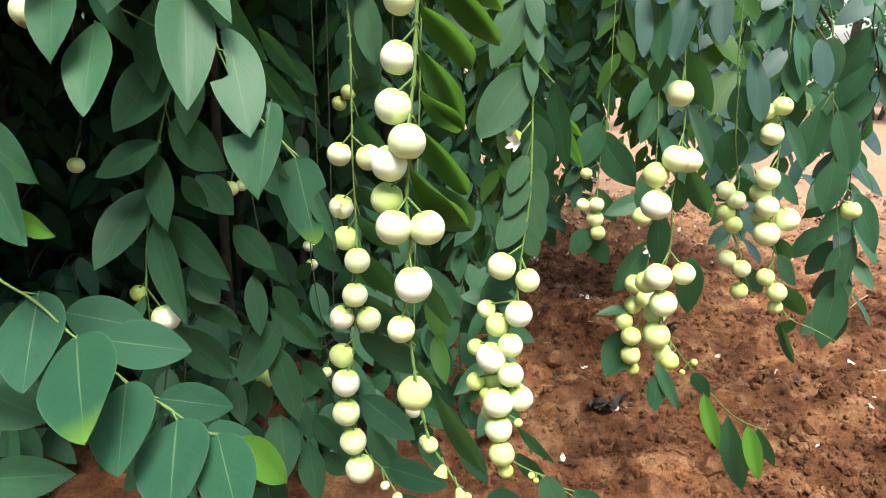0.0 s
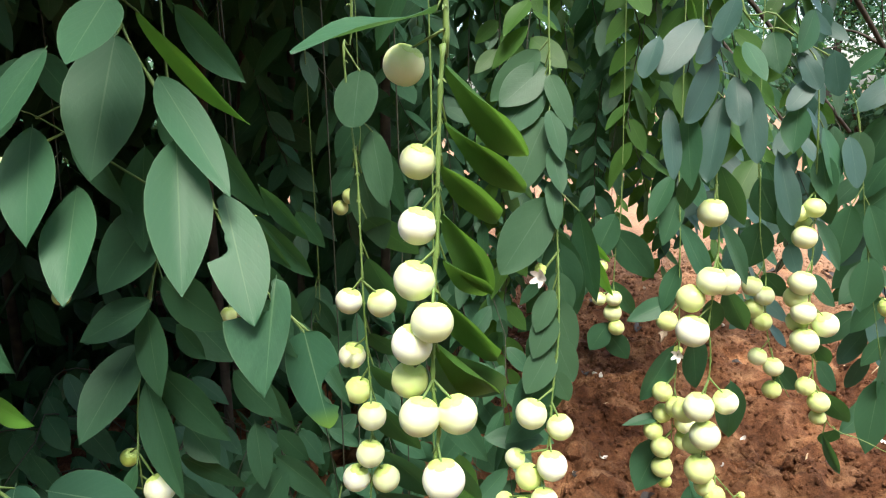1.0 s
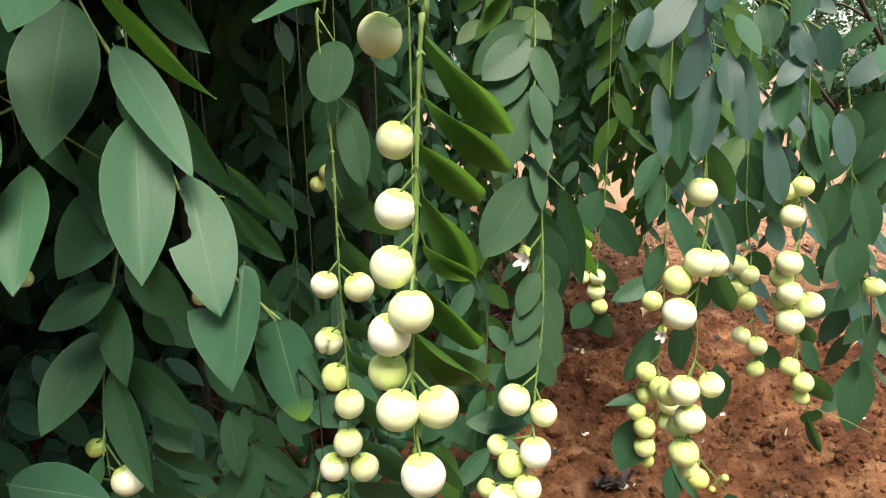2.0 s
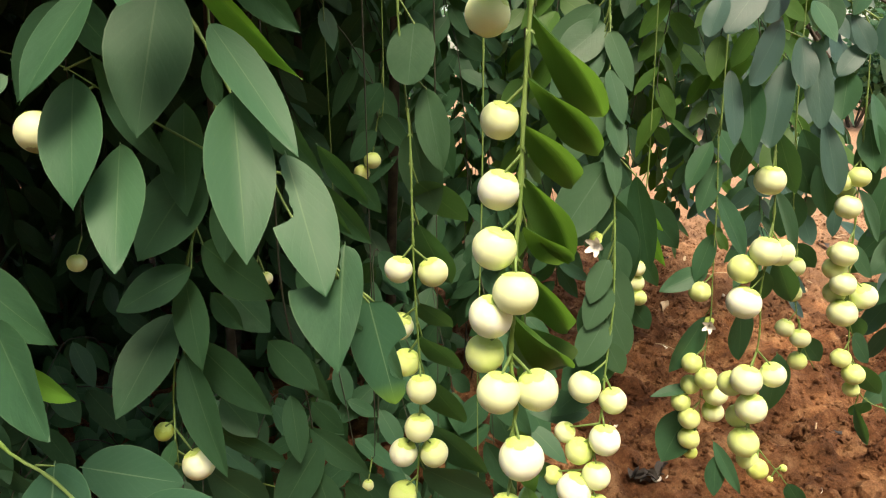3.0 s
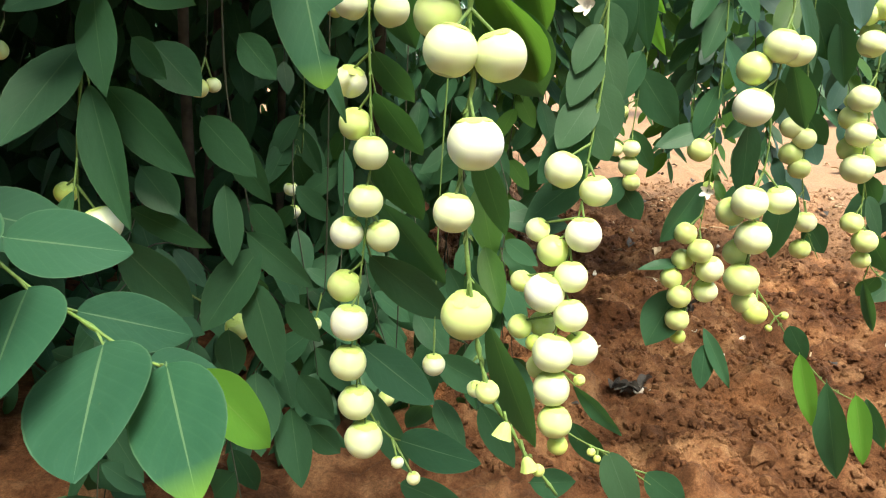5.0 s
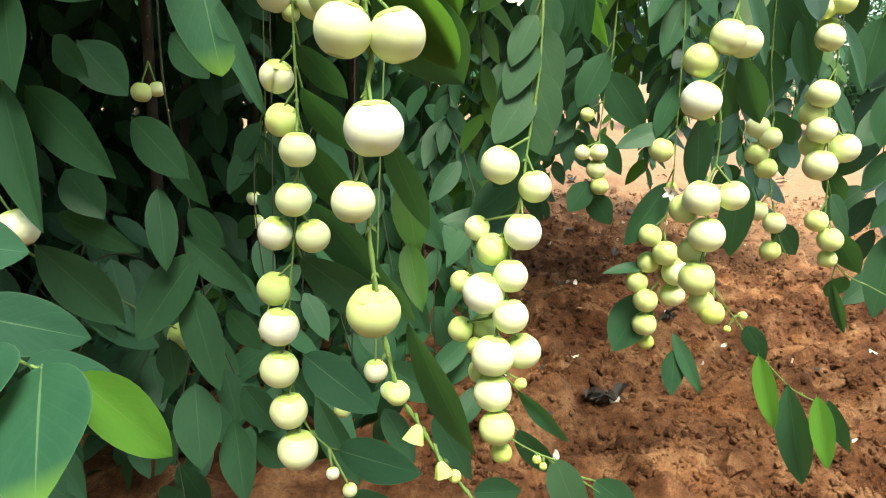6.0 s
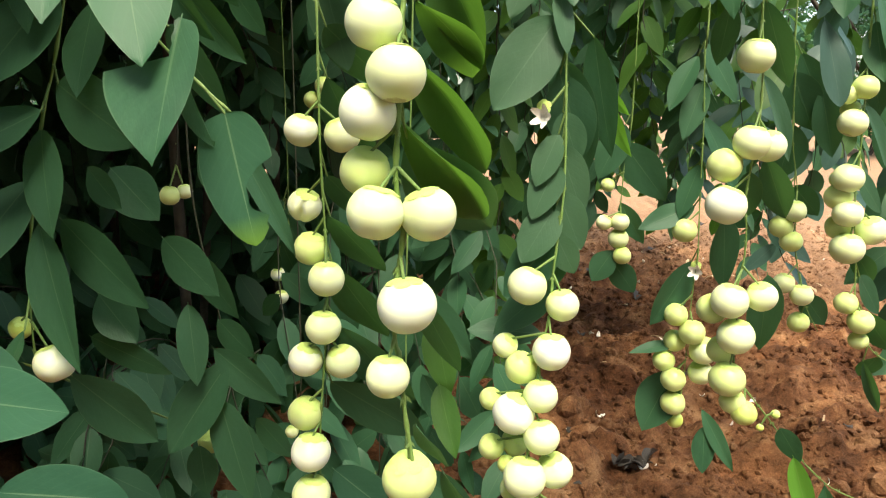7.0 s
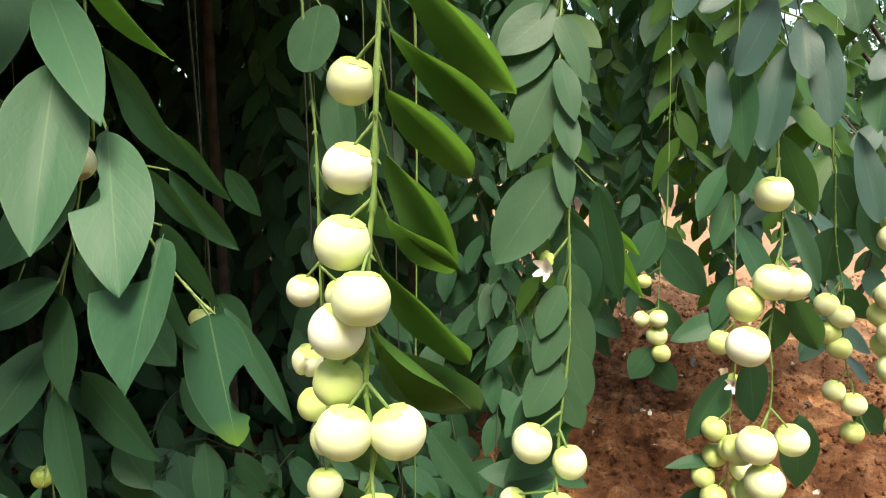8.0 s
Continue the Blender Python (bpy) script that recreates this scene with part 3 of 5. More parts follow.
fruit(b, (-0.038, 0.420, 0.299), 7.9, 1)
fruit(b, (-0.056, 0.419, 0.274), 8.0, 2)
fruit(b, (-0.053, 0.412, 0.258), 9.1, 0)
fruit(b, (-0.053, 0.410, 0.238), 8.9, 1)
fruit(b, (-0.049, 0.408, 0.218), 8.7, 1)
fruit(b, (-0.045, 0.406, 0.199), 9.4, 1)
fruit(b, (-0.028, 0.399, 0.191), 3.1, 0)
fruit(b, (-0.020, 0.398, 0.183), 3.4, 1)
leaf(b, (-0.042, 0.443, 0.528), (-0.046, 0.430, 0.498), 25, 15, 'roundpale')
leaf(b, (-0.037, 0.440, 0.496), (-0.030, 0.425, 0.455), 18, 20, 'pale')
leaf(b, (-0.045, 0.447, 0.473), (-0.034, 0.443, 0.429), 25, 25, 'pale')
leaf(b, (-0.033, 0.459, 0.486), (-0.023, 0.455, 0.447), 17, 40)
leaf(b, (-0.044, 0.432, 0.383), (-0.025, 0.456, 0.359), 16, 40)
leaf(b, (-0.043, 0.430, 0.365), (-0.020, 0.453, 0.333), 19, 45)
leaf(b, (-0.042, 0.428, 0.342), (-0.019, 0.450, 0.300), 24, 40)
leaf(b, (-0.043, 0.437, 0.426), (-0.025, 0.459, 0.385), 23, 35)
leaf(b, (-0.043, 0.439, 0.448), (-0.015, 0.462, 0.421), 23, 45)
leaf(b, (-0.044, 0.421, 0.289), (-0.001, 0.456, 0.243), 22, 10)
leaf(b, (-0.048, 0.445, 0.230), (-0.010, 0.434, 0.204), 24, 5, 'broad')
leaf(b, (-0.028, 0.424, 0.188), (0.013, 0.402, 0.189), 22, 5, 'broad')
leaf(b, (-0.039, 0.425, 0.314), (-0.006, 0.447, 0.267), 22, 30)
leaf(b, (-0.010, 0.465, 0.217), (0.025, 0.455, 0.201), 20, 8)
leaf(b, (-0.008, 0.472, 0.186), (0.010, 0.462, 0.158), 15, -12)
leaf(b, (0.022, 0.500, 0.168), (0.045, 0.490, 0.129), 19, 10)
leaf(b, (-0.004, 0.475, 0.317), (0.024, 0.465, 0.281), 19, 12)
leaf(b, (-0.021, 0.480, 0.239), (-0.002, 0.470, 0.216), 18, -10)
leaf(b, (-0.003, 0.490, 0.263), (0.017, 0.480, 0.229), 17, 15)
leaf(b, (-0.051, 0.500, 0.180), (-0.023, 0.490, 0.125), 20, 10)
leaf(b, (-0.027, 0.440, 0.151), (0.012, 0.430, 0.141), 19, 10)
b = branch((-0.01, 0.47, 0.6), "thin shaded branch with one small white fruit")
stem(b, [(-0.002, 0.480, 0.900), (-0.004, 0.476, 0.560), (-0.006, 0.470, 0.440), (-0.010, 0.462, 0.330), (-0.011, 0.452, 0.262), (-0.011, 0.446, 0.240)], 0.00070)
fruit(b, (-0.011, 0.442, 0.223), 6.2, 0)
b = branch((0.06, 0.48, 0.6), "drooping branch with a dense tail of yellow-green fruits and a flower")
stem(b, [(0.065, 0.485, 0.900), (0.065, 0.475, 0.543), (0.066, 0.463, 0.486), (0.066, 0.456, 0.452), (0.066, 0.451, 0.427), (0.066, 0.447, 0.404), (0.065, 0.441, 0.376), (0.063, 0.438, 0.359), (0.060, 0.434, 0.338), (0.058, 0.430, 0.318), (0.054, 0.426, 0.300), (0.050, 0.422, 0.279), (0.048, 0.417, 0.255), (0.047, 0.412, 0.231), (0.050, 0.408, 0.210), (0.058, 0.407, 0.203), (0.077, 0.405, 0.193), (0.099, 0.402, 0.179)], 0.00085)
fruit(b, (0.047, 0.428, 0.332), 9.1, 1)
fruit(b, (0.064, 0.430, 0.322), 7.8, 1)
fruit(b, (0.038, 0.434, 0.301), 6.1, 1)
fruit(b, (0.058, 0.422, 0.302), 8.9, 0)
fruit(b, (0.045, 0.428, 0.292), 7.9, 2)
fruit(b, (0.031, 0.431, 0.275), 5.5, 2)
fruit(b, (0.053, 0.418, 0.282), 8.0, 1)
fruit(b, (0.041, 0.419, 0.273), 9.9, 0)
fruit(b, (0.053, 0.413, 0.264), 8.3, 1)
fruit(b, (0.031, 0.425, 0.253), 6.2, 2)
fruit(b, (0.043, 0.429, 0.253), 6.8, 2)
fruit(b, (0.038, 0.421, 0.246), 4.3, 3)
fruit(b, (0.045, 0.409, 0.246), 9.8, 1)
fruit(b, (0.060, 0.415, 0.246), 8.5, 1)
fruit(b, (0.046, 0.408, 0.228), 9.0, 1)
fruit(b, (0.048, 0.404, 0.212), 8.4, 2)
fruit(b, (0.041, 0.419, 0.234), 6.2, 2)
fruit(b, (0.051, 0.406, 0.198), 5.1, 3)
fruit(b, (0.058, 0.403, 0.235), 2.8, 3)
fruit(b, (0.068, 0.405, 0.195), 2.2, 3)
fruit(b, (0.071, 0.404, 0.192), 1.9, 3)
leaf(b, (0.077, 0.405, 0.195), (0.091, 0.398, 0.162), 18, 15, 'pale')
leaf(b, (0.096, 0.403, 0.185), (0.117, 0.400, 0.170), 17, 15)
leaf(b, (0.058, 0.412, 0.228), (0.083, 0.407, 0.203), 10, 40)
leaf(b, (0.038, 0.402, 0.179), (0.061, 0.402, 0.180), 18, 15)
leaf(b, (0.062, 0.455, 0.453), (0.032, 0.445, 0.411), 28, 5, 'pale')
leaf(b, (0.062, 0.466, 0.499), (0.040, 0.456, 0.453), 24, 15, 'pale')
leaf(b, (0.061, 0.472, 0.517), (0.031, 0.465, 0.488), 23, 10)
leaf(b, (0.063, 0.476, 0.528), (0.035, 0.466, 0.506), 22, 8, 'pale')
leaf(b, (0.064, 0.468, 0.523), (0.076, 0.462, 0.491), 14, -15, 'pale')
leaf(b, (0.063, 0.462, 0.503), (0.069, 0.452, 0.474), 13, -20, 'pale')
leaf(b, (0.063, 0.458, 0.482), (0.068, 0.448, 0.457), 13, -20, 'pale')
leaf(b, (0.063, 0.455, 0.463), (0.065, 0.445, 0.436), 11, -20, 'pale')
leaf(b, (0.066, 0.470, 0.436), (0.075, 0.465, 0.389), 17, 10)
leaf(b, (0.060, 0.477, 0.537), (0.031, 0.483, 0.509), 20, 20, 'pale')
leaf(b, (0.062, 0.474, 0.521), (0.041, 0.478, 0.483), 29, 20, 'pale')
leaf(b, (0.064, 0.456, 0.428), (0.077, 0.458, 0.387), 24, 20)
leaf(b, (0.061, 0.446, 0.381), (0.050, 0.451, 0.349), 17, 30)
leaf(b, (0.061, 0.440, 0.352), (0.038, 0.445, 0.322), 23, 25)
leaf(b, (0.080, 0.459, 0.445), (0.091, 0.459, 0.388), 17, 40)
leaf(b, (0.065, 0.451, 0.410), (0.072, 0.445, 0.387), 16, 25, 'pale')
leaf(b, (0.064, 0.448, 0.394), (0.074, 0.441, 0.363), 18, 20, 'pale')
leaf(b, (0.063, 0.444, 0.373), (0.073, 0.437, 0.347), 18, 20, 'pale')
leaf(b, (0.063, 0.449, 0.400), (0.052, 0.443, 0.376), 14, 25, 'pale')
leaf(b, (0.062, 0.446, 0.386), (0.050, 0.440, 0.361), 17, 25, 'pale')
leaf(b, (0.061, 0.442, 0.366), (0.045, 0.436, 0.341), 19, 20, 'pale')
leaf(b, (0.062, 0.440, 0.353), (0.070, 0.435, 0.336), 14, 25, 'pale')
leaf(b, (0.067, 0.457, 0.434), (0.080, 0.462, 0.380), 22, 25)
leaf(b, (0.088, 0.480, 0.421), (0.105, 0.473, 0.387), 11, 50, 'young')
leaf(b, (0.091, 0.480, 0.422), (0.104, 0.478, 0.408), 7, 50, 'young')
leaf(b, (0.065, 0.443, 0.355), (0.047, 0.450, 0.318), 25, 25)
leaf(b, (0.066, 0.461, 0.325), (0.034, 0.456, 0.299), 19, 20)
leaf(b, (0.060, 0.417, 0.204), (0.081, 0.421, 0.176), 15, 30)
leaf(b, (0.060, 0.465, 0.296), (0.021, 0.466, 0.298), 17, 30)
blossom(b, (0.067, 0.451, 0.423), (0.056, 0.448, 0.410))
b = branch((0.17, 0.48, 0.6), "drooping branch with cream fruits and a leafy trailing tip")
stem(b, [(0.153, 0.493, 0.900), (0.157, 0.483, 0.548), (0.166, 0.482, 0.492), (0.169, 0.481, 0.457), (0.172, 0.481, 0.428), (0.172, 0.480, 0.403), (0.170, 0.480, 0.383), (0.168, 0.479, 0.364), (0.170, 0.479, 0.347), (0.170, 0.479, 0.330), (0.167, 0.478, 0.313), (0.168, 0.478, 0.288), (0.170, 0.477, 0.269), (0.177, 0.477, 0.258), (0.190, 0.477, 0.242), (0.206, 0.476, 0.222), (0.228, 0.476, 0.200), (0.247, 0.476, 0.190), (0.255, 0.476, 0.188)], 0.00080)
fruit(b, (0.167, 0.479, 0.437), 9.1, 1)
fruit(b, (0.167, 0.476, 0.394), 9.3, 1)
fruit(b, (0.178, 0.480, 0.392), 8.5, 1)
fruit(b, (0.156, 0.480, 0.382), 9.1, 2)
fruit(b, (0.156, 0.475, 0.362), 10.5, 0)
fruit(b, (0.161, 0.472, 0.311), 9.8, 1)
fruit(b, (0.180, 0.476, 0.312), 8.2, 1)
fruit(b, (0.157, 0.484, 0.303), 8.3, 2)
fruit(b, (0.166, 0.472, 0.291), 9.9, 1)
fruit(b, (0.164, 0.484, 0.279), 7.8, 2)
fruit(b, (0.164, 0.473, 0.266), 9.7, 2)
fruit(b, (0.170, 0.477, 0.251), 7.1, 2)
fruit(b, (0.175, 0.473, 0.246), 7.0, 3)
fruit(b, (0.195, 0.477, 0.243), 2.5, 3)
fruit(b, (0.187, 0.477, 0.235), 2.1, 3)
leaf(b, (0.197, 0.458, 0.227), (0.212, 0.458, 0.182), 12, 25, 'young')
leaf(b, (0.216, 0.458, 0.210), (0.234, 0.458, 0.147), 19, 38)
leaf(b, (0.188, 0.458, 0.244), (0.201, 0.458, 0.224), 12, 30)
leaf(b, (0.225, 0.445, 0.209), (0.238, 0.445, 0.165), 13, 15, 'young')
leaf(b, (0.233, 0.447, 0.206), (0.250, 0.447, 0.174), 10, 40)
leaf(b, (0.154, 0.480, 0.552), (0.127, 0.466, 0.521), 20, 18, 'bluntpale')
leaf(b, (0.165, 0.480, 0.529), (0.143, 0.466, 0.493), 21, -28, 'bluntpale')
leaf(b, (0.171, 0.482, 0.507), (0.157, 0.465, 0.458), 18, 38, 'bluntpale')
leaf(b, (0.138, 0.481, 0.501), (0.137, 0.465, 0.460), 13, -12, 'bluntpale')
leaf(b, (0.150, 0.482, 0.499), (0.148, 0.465, 0.453), 18, 46)
leaf(b, (0.176, 0.479, 0.519), (0.175, 0.466, 0.490), 15, 6, 'bluntpale')
leaf(b, (0.186, 0.483, 0.516), (0.186, 0.465, 0.468), 16, 18, 'bluntpale')
leaf(b, (0.166, 0.478, 0.546), (0.148, 0.467, 0.527), 15, -28, 'bluntpale')
leaf(b, (0.130, 0.478, 0.543), (0.118, 0.466, 0.519), 14, 38, 'bluntpale')
leaf(b, (0.181, 0.479, 0.538), (0.189, 0.466, 0.515), 14, -12)
leaf(b, (0.174, 0.478, 0.563), (0.161, 0.467, 0.538), 16, 46, 'bluntpale')
leaf(b, (0.157, 0.491, 0.464), (0.160, 0.511, 0.434), 15, 6)
leaf(b, (0.174, 0.490, 0.378), (0.183, 0.509, 0.349), 15, 18)
leaf(b, (0.177, 0.491, 0.428), (0.205, 0.510, 0.381), 18, -28)
leaf(b, (0.182, 0.490, 0.386), (0.206, 0.509, 0.349), 17, 38)
leaf(b, (0.162, 0.489, 0.352), (0.173, 0.508, 0.308), 21, -12)
leaf(b, (0.175, 0.491, 0.465), (0.201, 0.510, 0.422), 16, 46)
leaf(b, (0.188, 0.488, 0.321), (0.197, 0.507, 0.270), 21, 6)
b = branch((0.2, 0.61, 0.5), "short drooping branch with a bunch of small green fruits")
stem(b, [(0.192, 0.620, 0.900), (0.192, 0.610, 0.492), (0.191, 0.610, 0.453), (0.194, 0.610, 0.401), (0.195, 0.610, 0.362), (0.196, 0.610, 0.331), (0.197, 0.610, 0.304), (0.195, 0.610, 0.271), (0.194, 0.610, 0.223), (0.192, 0.610, 0.182)], 0.00075)
fruit(b, (0.186, 0.610, 0.323), 8.9, 2)
fruit(b, (0.184, 0.610, 0.259), 8.7, 2)
fruit(b, (0.195, 0.604, 0.247), 9.6, 2)
fruit(b, (0.186, 0.614, 0.237), 8.4, 2)
fruit(b, (0.205, 0.606, 0.232), 10.6, 1)
fruit(b, (0.178, 0.612, 0.222), 8.4, 2)
fruit(b, (0.206, 0.610, 0.213), 9.4, 1)
fruit(b, (0.184, 0.606, 0.209), 9.3, 2)
fruit(b, (0.185, 0.606, 0.190), 9.4, 2)
fruit(b, (0.189, 0.610, 0.174), 6.2, 3)
leaf(b, (0.194, 0.616, 0.340), (0.152, 0.610, 0.324), 18, 18)
leaf(b, (0.196, 0.618, 0.298), (0.165, 0.610, 0.251), 30, -28)
leaf(b, (0.189, 0.618, 0.212), (0.164, 0.610, 0.165), 34, 38)
leaf(b, (0.215, 0.616, 0.165), (0.214, 0.610, 0.128), 22, -12)
leaf(b, (0.192, 0.616, 0.235), (0.150, 0.610, 0.229), 11, 46)
leaf(b, (0.213, 0.619, 0.178), (0.238, 0.610, 0.129), 13, 6)
leaf(b, (0.195, 0.617, 0.429), (0.180, 0.610, 0.388), 18, 18)
leaf(b, (0.197, 0.619, 0.404), (0.221, 0.610, 0.350), 25, -28)
leaf(b, (0.189, 0.616, 0.446), (0.169, 0.610, 0.408), 18, 38)
leaf(b, (0.194, 0.617, 0.454), (0.216, 0.610, 0.414), 19, -12)
leaf(b, (0.196, 0.616, 0.370), (0.181, 0.610, 0.331), 18, 46)
blossom(b, (0.197, 0.610, 0.309), (0.197, 0.610, 0.294))
b = branch((0.3, 0.57, 0.6), "drooping branch with paired pale green fruits in clusters")
stem(b, [(0.193, 0.587, 0.900), (0.210, 0.577, 0.597), (0.244, 0.575, 0.563), (0.267, 0.574, 0.541), (0.278, 0.573, 0.513), (0.280, 0.567, 0.401), (0.280, 0.566, 0.378), (0.280, 0.564, 0.341), (0.284, 0.563, 0.313), (0.287, 0.561, 0.279), (0.298, 0.560, 0.253), (0.309, 0.559, 0.243), (0.326, 0.559, 0.236), (0.350, 0.558, 0.223)], 0.00080)
fruit(b, (0.277, 0.564, 0.423), 7.8, 2)
fruit(b, (0.268, 0.568, 0.419), 6.7, 2)
fruit(b, (0.271, 0.563, 0.401), 9.0, 1)
fruit(b, (0.276, 0.575, 0.409), 6.4, 2)
fruit(b, (0.271, 0.561, 0.366), 9.6, 1)
fruit(b, (0.270, 0.567, 0.353), 8.9, 2)
fruit(b, (0.273, 0.560, 0.343), 9.3, 1)
fruit(b, (0.293, 0.564, 0.331), 9.8, 1)
fruit(b, (0.275, 0.572, 0.332), 8.3, 2)
fruit(b, (0.275, 0.559, 0.320), 10.6, 1)
fruit(b, (0.280, 0.561, 0.282), 7.5, 2)
fruit(b, (0.289, 0.557, 0.270), 8.3, 2)
fruit(b, (0.291, 0.560, 0.256), 6.3, 2)
fruit(b, (0.272, 0.573, 0.364), 5.7, 2)
leaf(b, (0.253, 0.576, 0.465), (0.260, 0.560, 0.411), 18, 6, 'bluntpale')
leaf(b, (0.274, 0.572, 0.517), (0.252, 0.564, 0.495), 15, 18, 'bluntpale')
leaf(b, (0.285, 0.575, 0.482), (0.290, 0.561, 0.437), 23, -28)
leaf(b, (0.284, 0.573, 0.464), (0.286, 0.560, 0.426), 19, 38)
leaf(b, (0.304, 0.573, 0.474), (0.306, 0.561, 0.437), 20, -12, 'bluntpale')
leaf(b, (0.288, 0.574, 0.536), (0.289, 0.564, 0.504), 18, 46, 'bluntpale')
leaf(b, (0.263, 0.575, 0.537), (0.274, 0.564, 0.509), 15, 6, 'bluntpale')
leaf(b, (0.243, 0.575, 0.551), (0.245, 0.565, 0.521), 20, 18)
leaf(b, (0.272, 0.575, 0.565), (0.258, 0.566, 0.535), 22, -28)
leaf(b, (0.265, 0.573, 0.499), (0.257, 0.562, 0.464), 21, 38)
leaf(b, (0.290, 0.566, 0.299), (0.316, 0.580, 0.268), 17, -12)
leaf(b, (0.294, 0.565, 0.276), (0.329, 0.579, 0.240), 19, 46)
leaf(b, (0.308, 0.563, 0.243), (0.306, 0.578, 0.223), 16, 6)
leaf(b, (0.281, 0.573, 0.447), (0.304, 0.587, 0.405), 19, 18)
leaf(b, (0.283, 0.572, 0.412), (0.313, 0.585, 0.368), 20, -28)
leaf(b, (0.298, 0.563, 0.240), (0.324, 0.577, 0.195), 9, 40)
leaf(b, (0.281, 0.569, 0.369), (0.311, 0.584, 0.339), 16, -12)
leaf(b, (0.286, 0.567, 0.316), (0.310, 0.582, 0.291), 15, 46)
b = branch((0.3, 0.65, 0.5), "thin drooping branch with small grey-green fruits in shade")
stem(b, [(0.270, 0.660, 0.900), (0.272, 0.650, 0.492), (0.276, 0.650, 0.436), (0.279, 0.650, 0.387), (0.287, 0.650, 0.346), (0.290, 0.650, 0.302), (0.302, 0.650, 0.257), (0.316, 0.650, 0.231)], 0.00070)
fruit(b, (0.275, 0.650, 0.339), 9.0, 1)
fruit(b, (0.284, 0.646, 0.331), 9.0, 1)
fruit(b, (0.277, 0.650, 0.318), 9.1, 2)
fruit(b, (0.284, 0.646, 0.307), 8.6, 2)
fruit(b, (0.284, 0.650, 0.272), 8.3, 1)
fruit(b, (0.297, 0.646, 0.263), 8.8, 1)
fruit(b, (0.299, 0.650, 0.239), 8.5, 2)
leaf(b, (0.274, 0.650, 0.436), (0.299, 0.660, 0.392), 30, 20)
leaf(b, (0.279, 0.650, 0.397), (0.276, 0.660, 0.354), 30, 20)
leaf(b, (0.279, 0.650, 0.450), (0.313, 0.660, 0.392), 25, 20)
leaf(b, (0.297, 0.650, 0.424), (0.317, 0.660, 0.371), 23, 20)
leaf(b, (0.284, 0.650, 0.350), (0.311, 0.660, 0.325), 19, 30)
leaf(b, (0.301, 0.650, 0.262), (0.327, 0.660, 0.233), 21, 20)
b = branch((0.18, 0.73, 0.45), "thin shaded branch with a small cluster of pale fruits")
stem(b, [(0.180, 0.740, 0.900), (0.178, 0.730, 0.440), (0.174, 0.730, 0.379), (0.172, 0.730, 0.337), (0.171, 0.730, 0.299), (0.171, 0.730, 0.270)], 0.00078)
fruit(b, (0.171, 0.726, 0.309), 8.1, 1)
fruit(b, (0.157, 0.730, 0.308), 7.1, 1)
fruit(b, (0.171, 0.730, 0.293), 9.3, 1)
fruit(b, (0.174, 0.726, 0.278), 8.2, 2)
fruit(b, (0.159, 0.730, 0.342), 6.4, 2)
leaf(b, (0.171, 0.730, 0.379), (0.212, 0.730, 0.327), 34, 20)
leaf(b, (0.172, 0.730, 0.395), (0.150, 0.730, 0.347), 28, 20)
leaf(b, (0.171, 0.730, 0.326), (0.194, 0.730, 0.288), 19, 30)
leaf(b, (0.167, 0.730, 0.282), (0.148, 0.730, 0.253), 24, 20)
leaf(b, (0.168, 0.730, 0.270), (0.188, 0.730, 0.242), 24, 20)
b = branch((-0.08, 0.69, 0.5), "thin shaded branch with two dull green fruits")
stem(b, [(-0.068, 0.700, 0.900), (-0.071, 0.690, 0.512), (-0.078, 0.690, 0.463), (-0.084, 0.690, 0.432), (-0.090, 0.690, 0.413)], 0.00072)
fruit(b, (-0.084, 0.686, 0.428), 7.6, 2)
fruit(b, (-0.094, 0.690, 0.417), 7.2, 2)
leaf(b, (-0.076, 0.690, 0.468), (-0.052, 0.690, 0.437), 20, 20)
leaf(b, (-0.080, 0.690, 0.454), (-0.104, 0.690, 0.426), 20, 20)
leaf(b, (-0.073, 0.690, 0.494), (-0.095, 0.690, 0.463), 25, 20)
b = branch((-0.13, 0.74, 0.35), "thin shaded branch with two small white fruits")
stem(b, [(-0.125, 0.750, 0.900), (-0.128, 0.740, 0.349), (-0.136, 0.740, 0.300), (-0.141, 0.740, 0.267), (-0.140, 0.740, 0.232)], 0.00072)
fruit(b, (-0.142, 0.740, 0.259), 6.7, 0)
fruit(b, (-0.140, 0.740, 0.237), 6.7, 0)
leaf(b, (-0.134, 0.740, 0.317), (-0.113, 0.740, 0.273), 21, 20)
leaf(b, (-0.133, 0.740, 0.328), (-0.157, 0.740, 0.289), 23, 20)
b = branch((-0.289, 0.560, 0.6), "thin shaded twig with one dull green fruit")
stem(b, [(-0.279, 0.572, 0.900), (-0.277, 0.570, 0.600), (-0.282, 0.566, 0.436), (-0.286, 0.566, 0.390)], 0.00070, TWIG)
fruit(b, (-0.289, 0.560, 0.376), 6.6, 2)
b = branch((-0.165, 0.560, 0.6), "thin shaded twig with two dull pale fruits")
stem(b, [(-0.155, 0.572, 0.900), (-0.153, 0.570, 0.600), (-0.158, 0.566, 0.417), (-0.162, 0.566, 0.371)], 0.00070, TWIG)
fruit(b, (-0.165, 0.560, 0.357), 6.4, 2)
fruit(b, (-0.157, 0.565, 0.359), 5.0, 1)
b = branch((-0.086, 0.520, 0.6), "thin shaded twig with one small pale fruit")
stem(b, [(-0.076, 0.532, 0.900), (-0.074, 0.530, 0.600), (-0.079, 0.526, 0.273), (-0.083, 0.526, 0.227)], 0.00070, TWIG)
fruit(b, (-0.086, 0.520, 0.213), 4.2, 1)
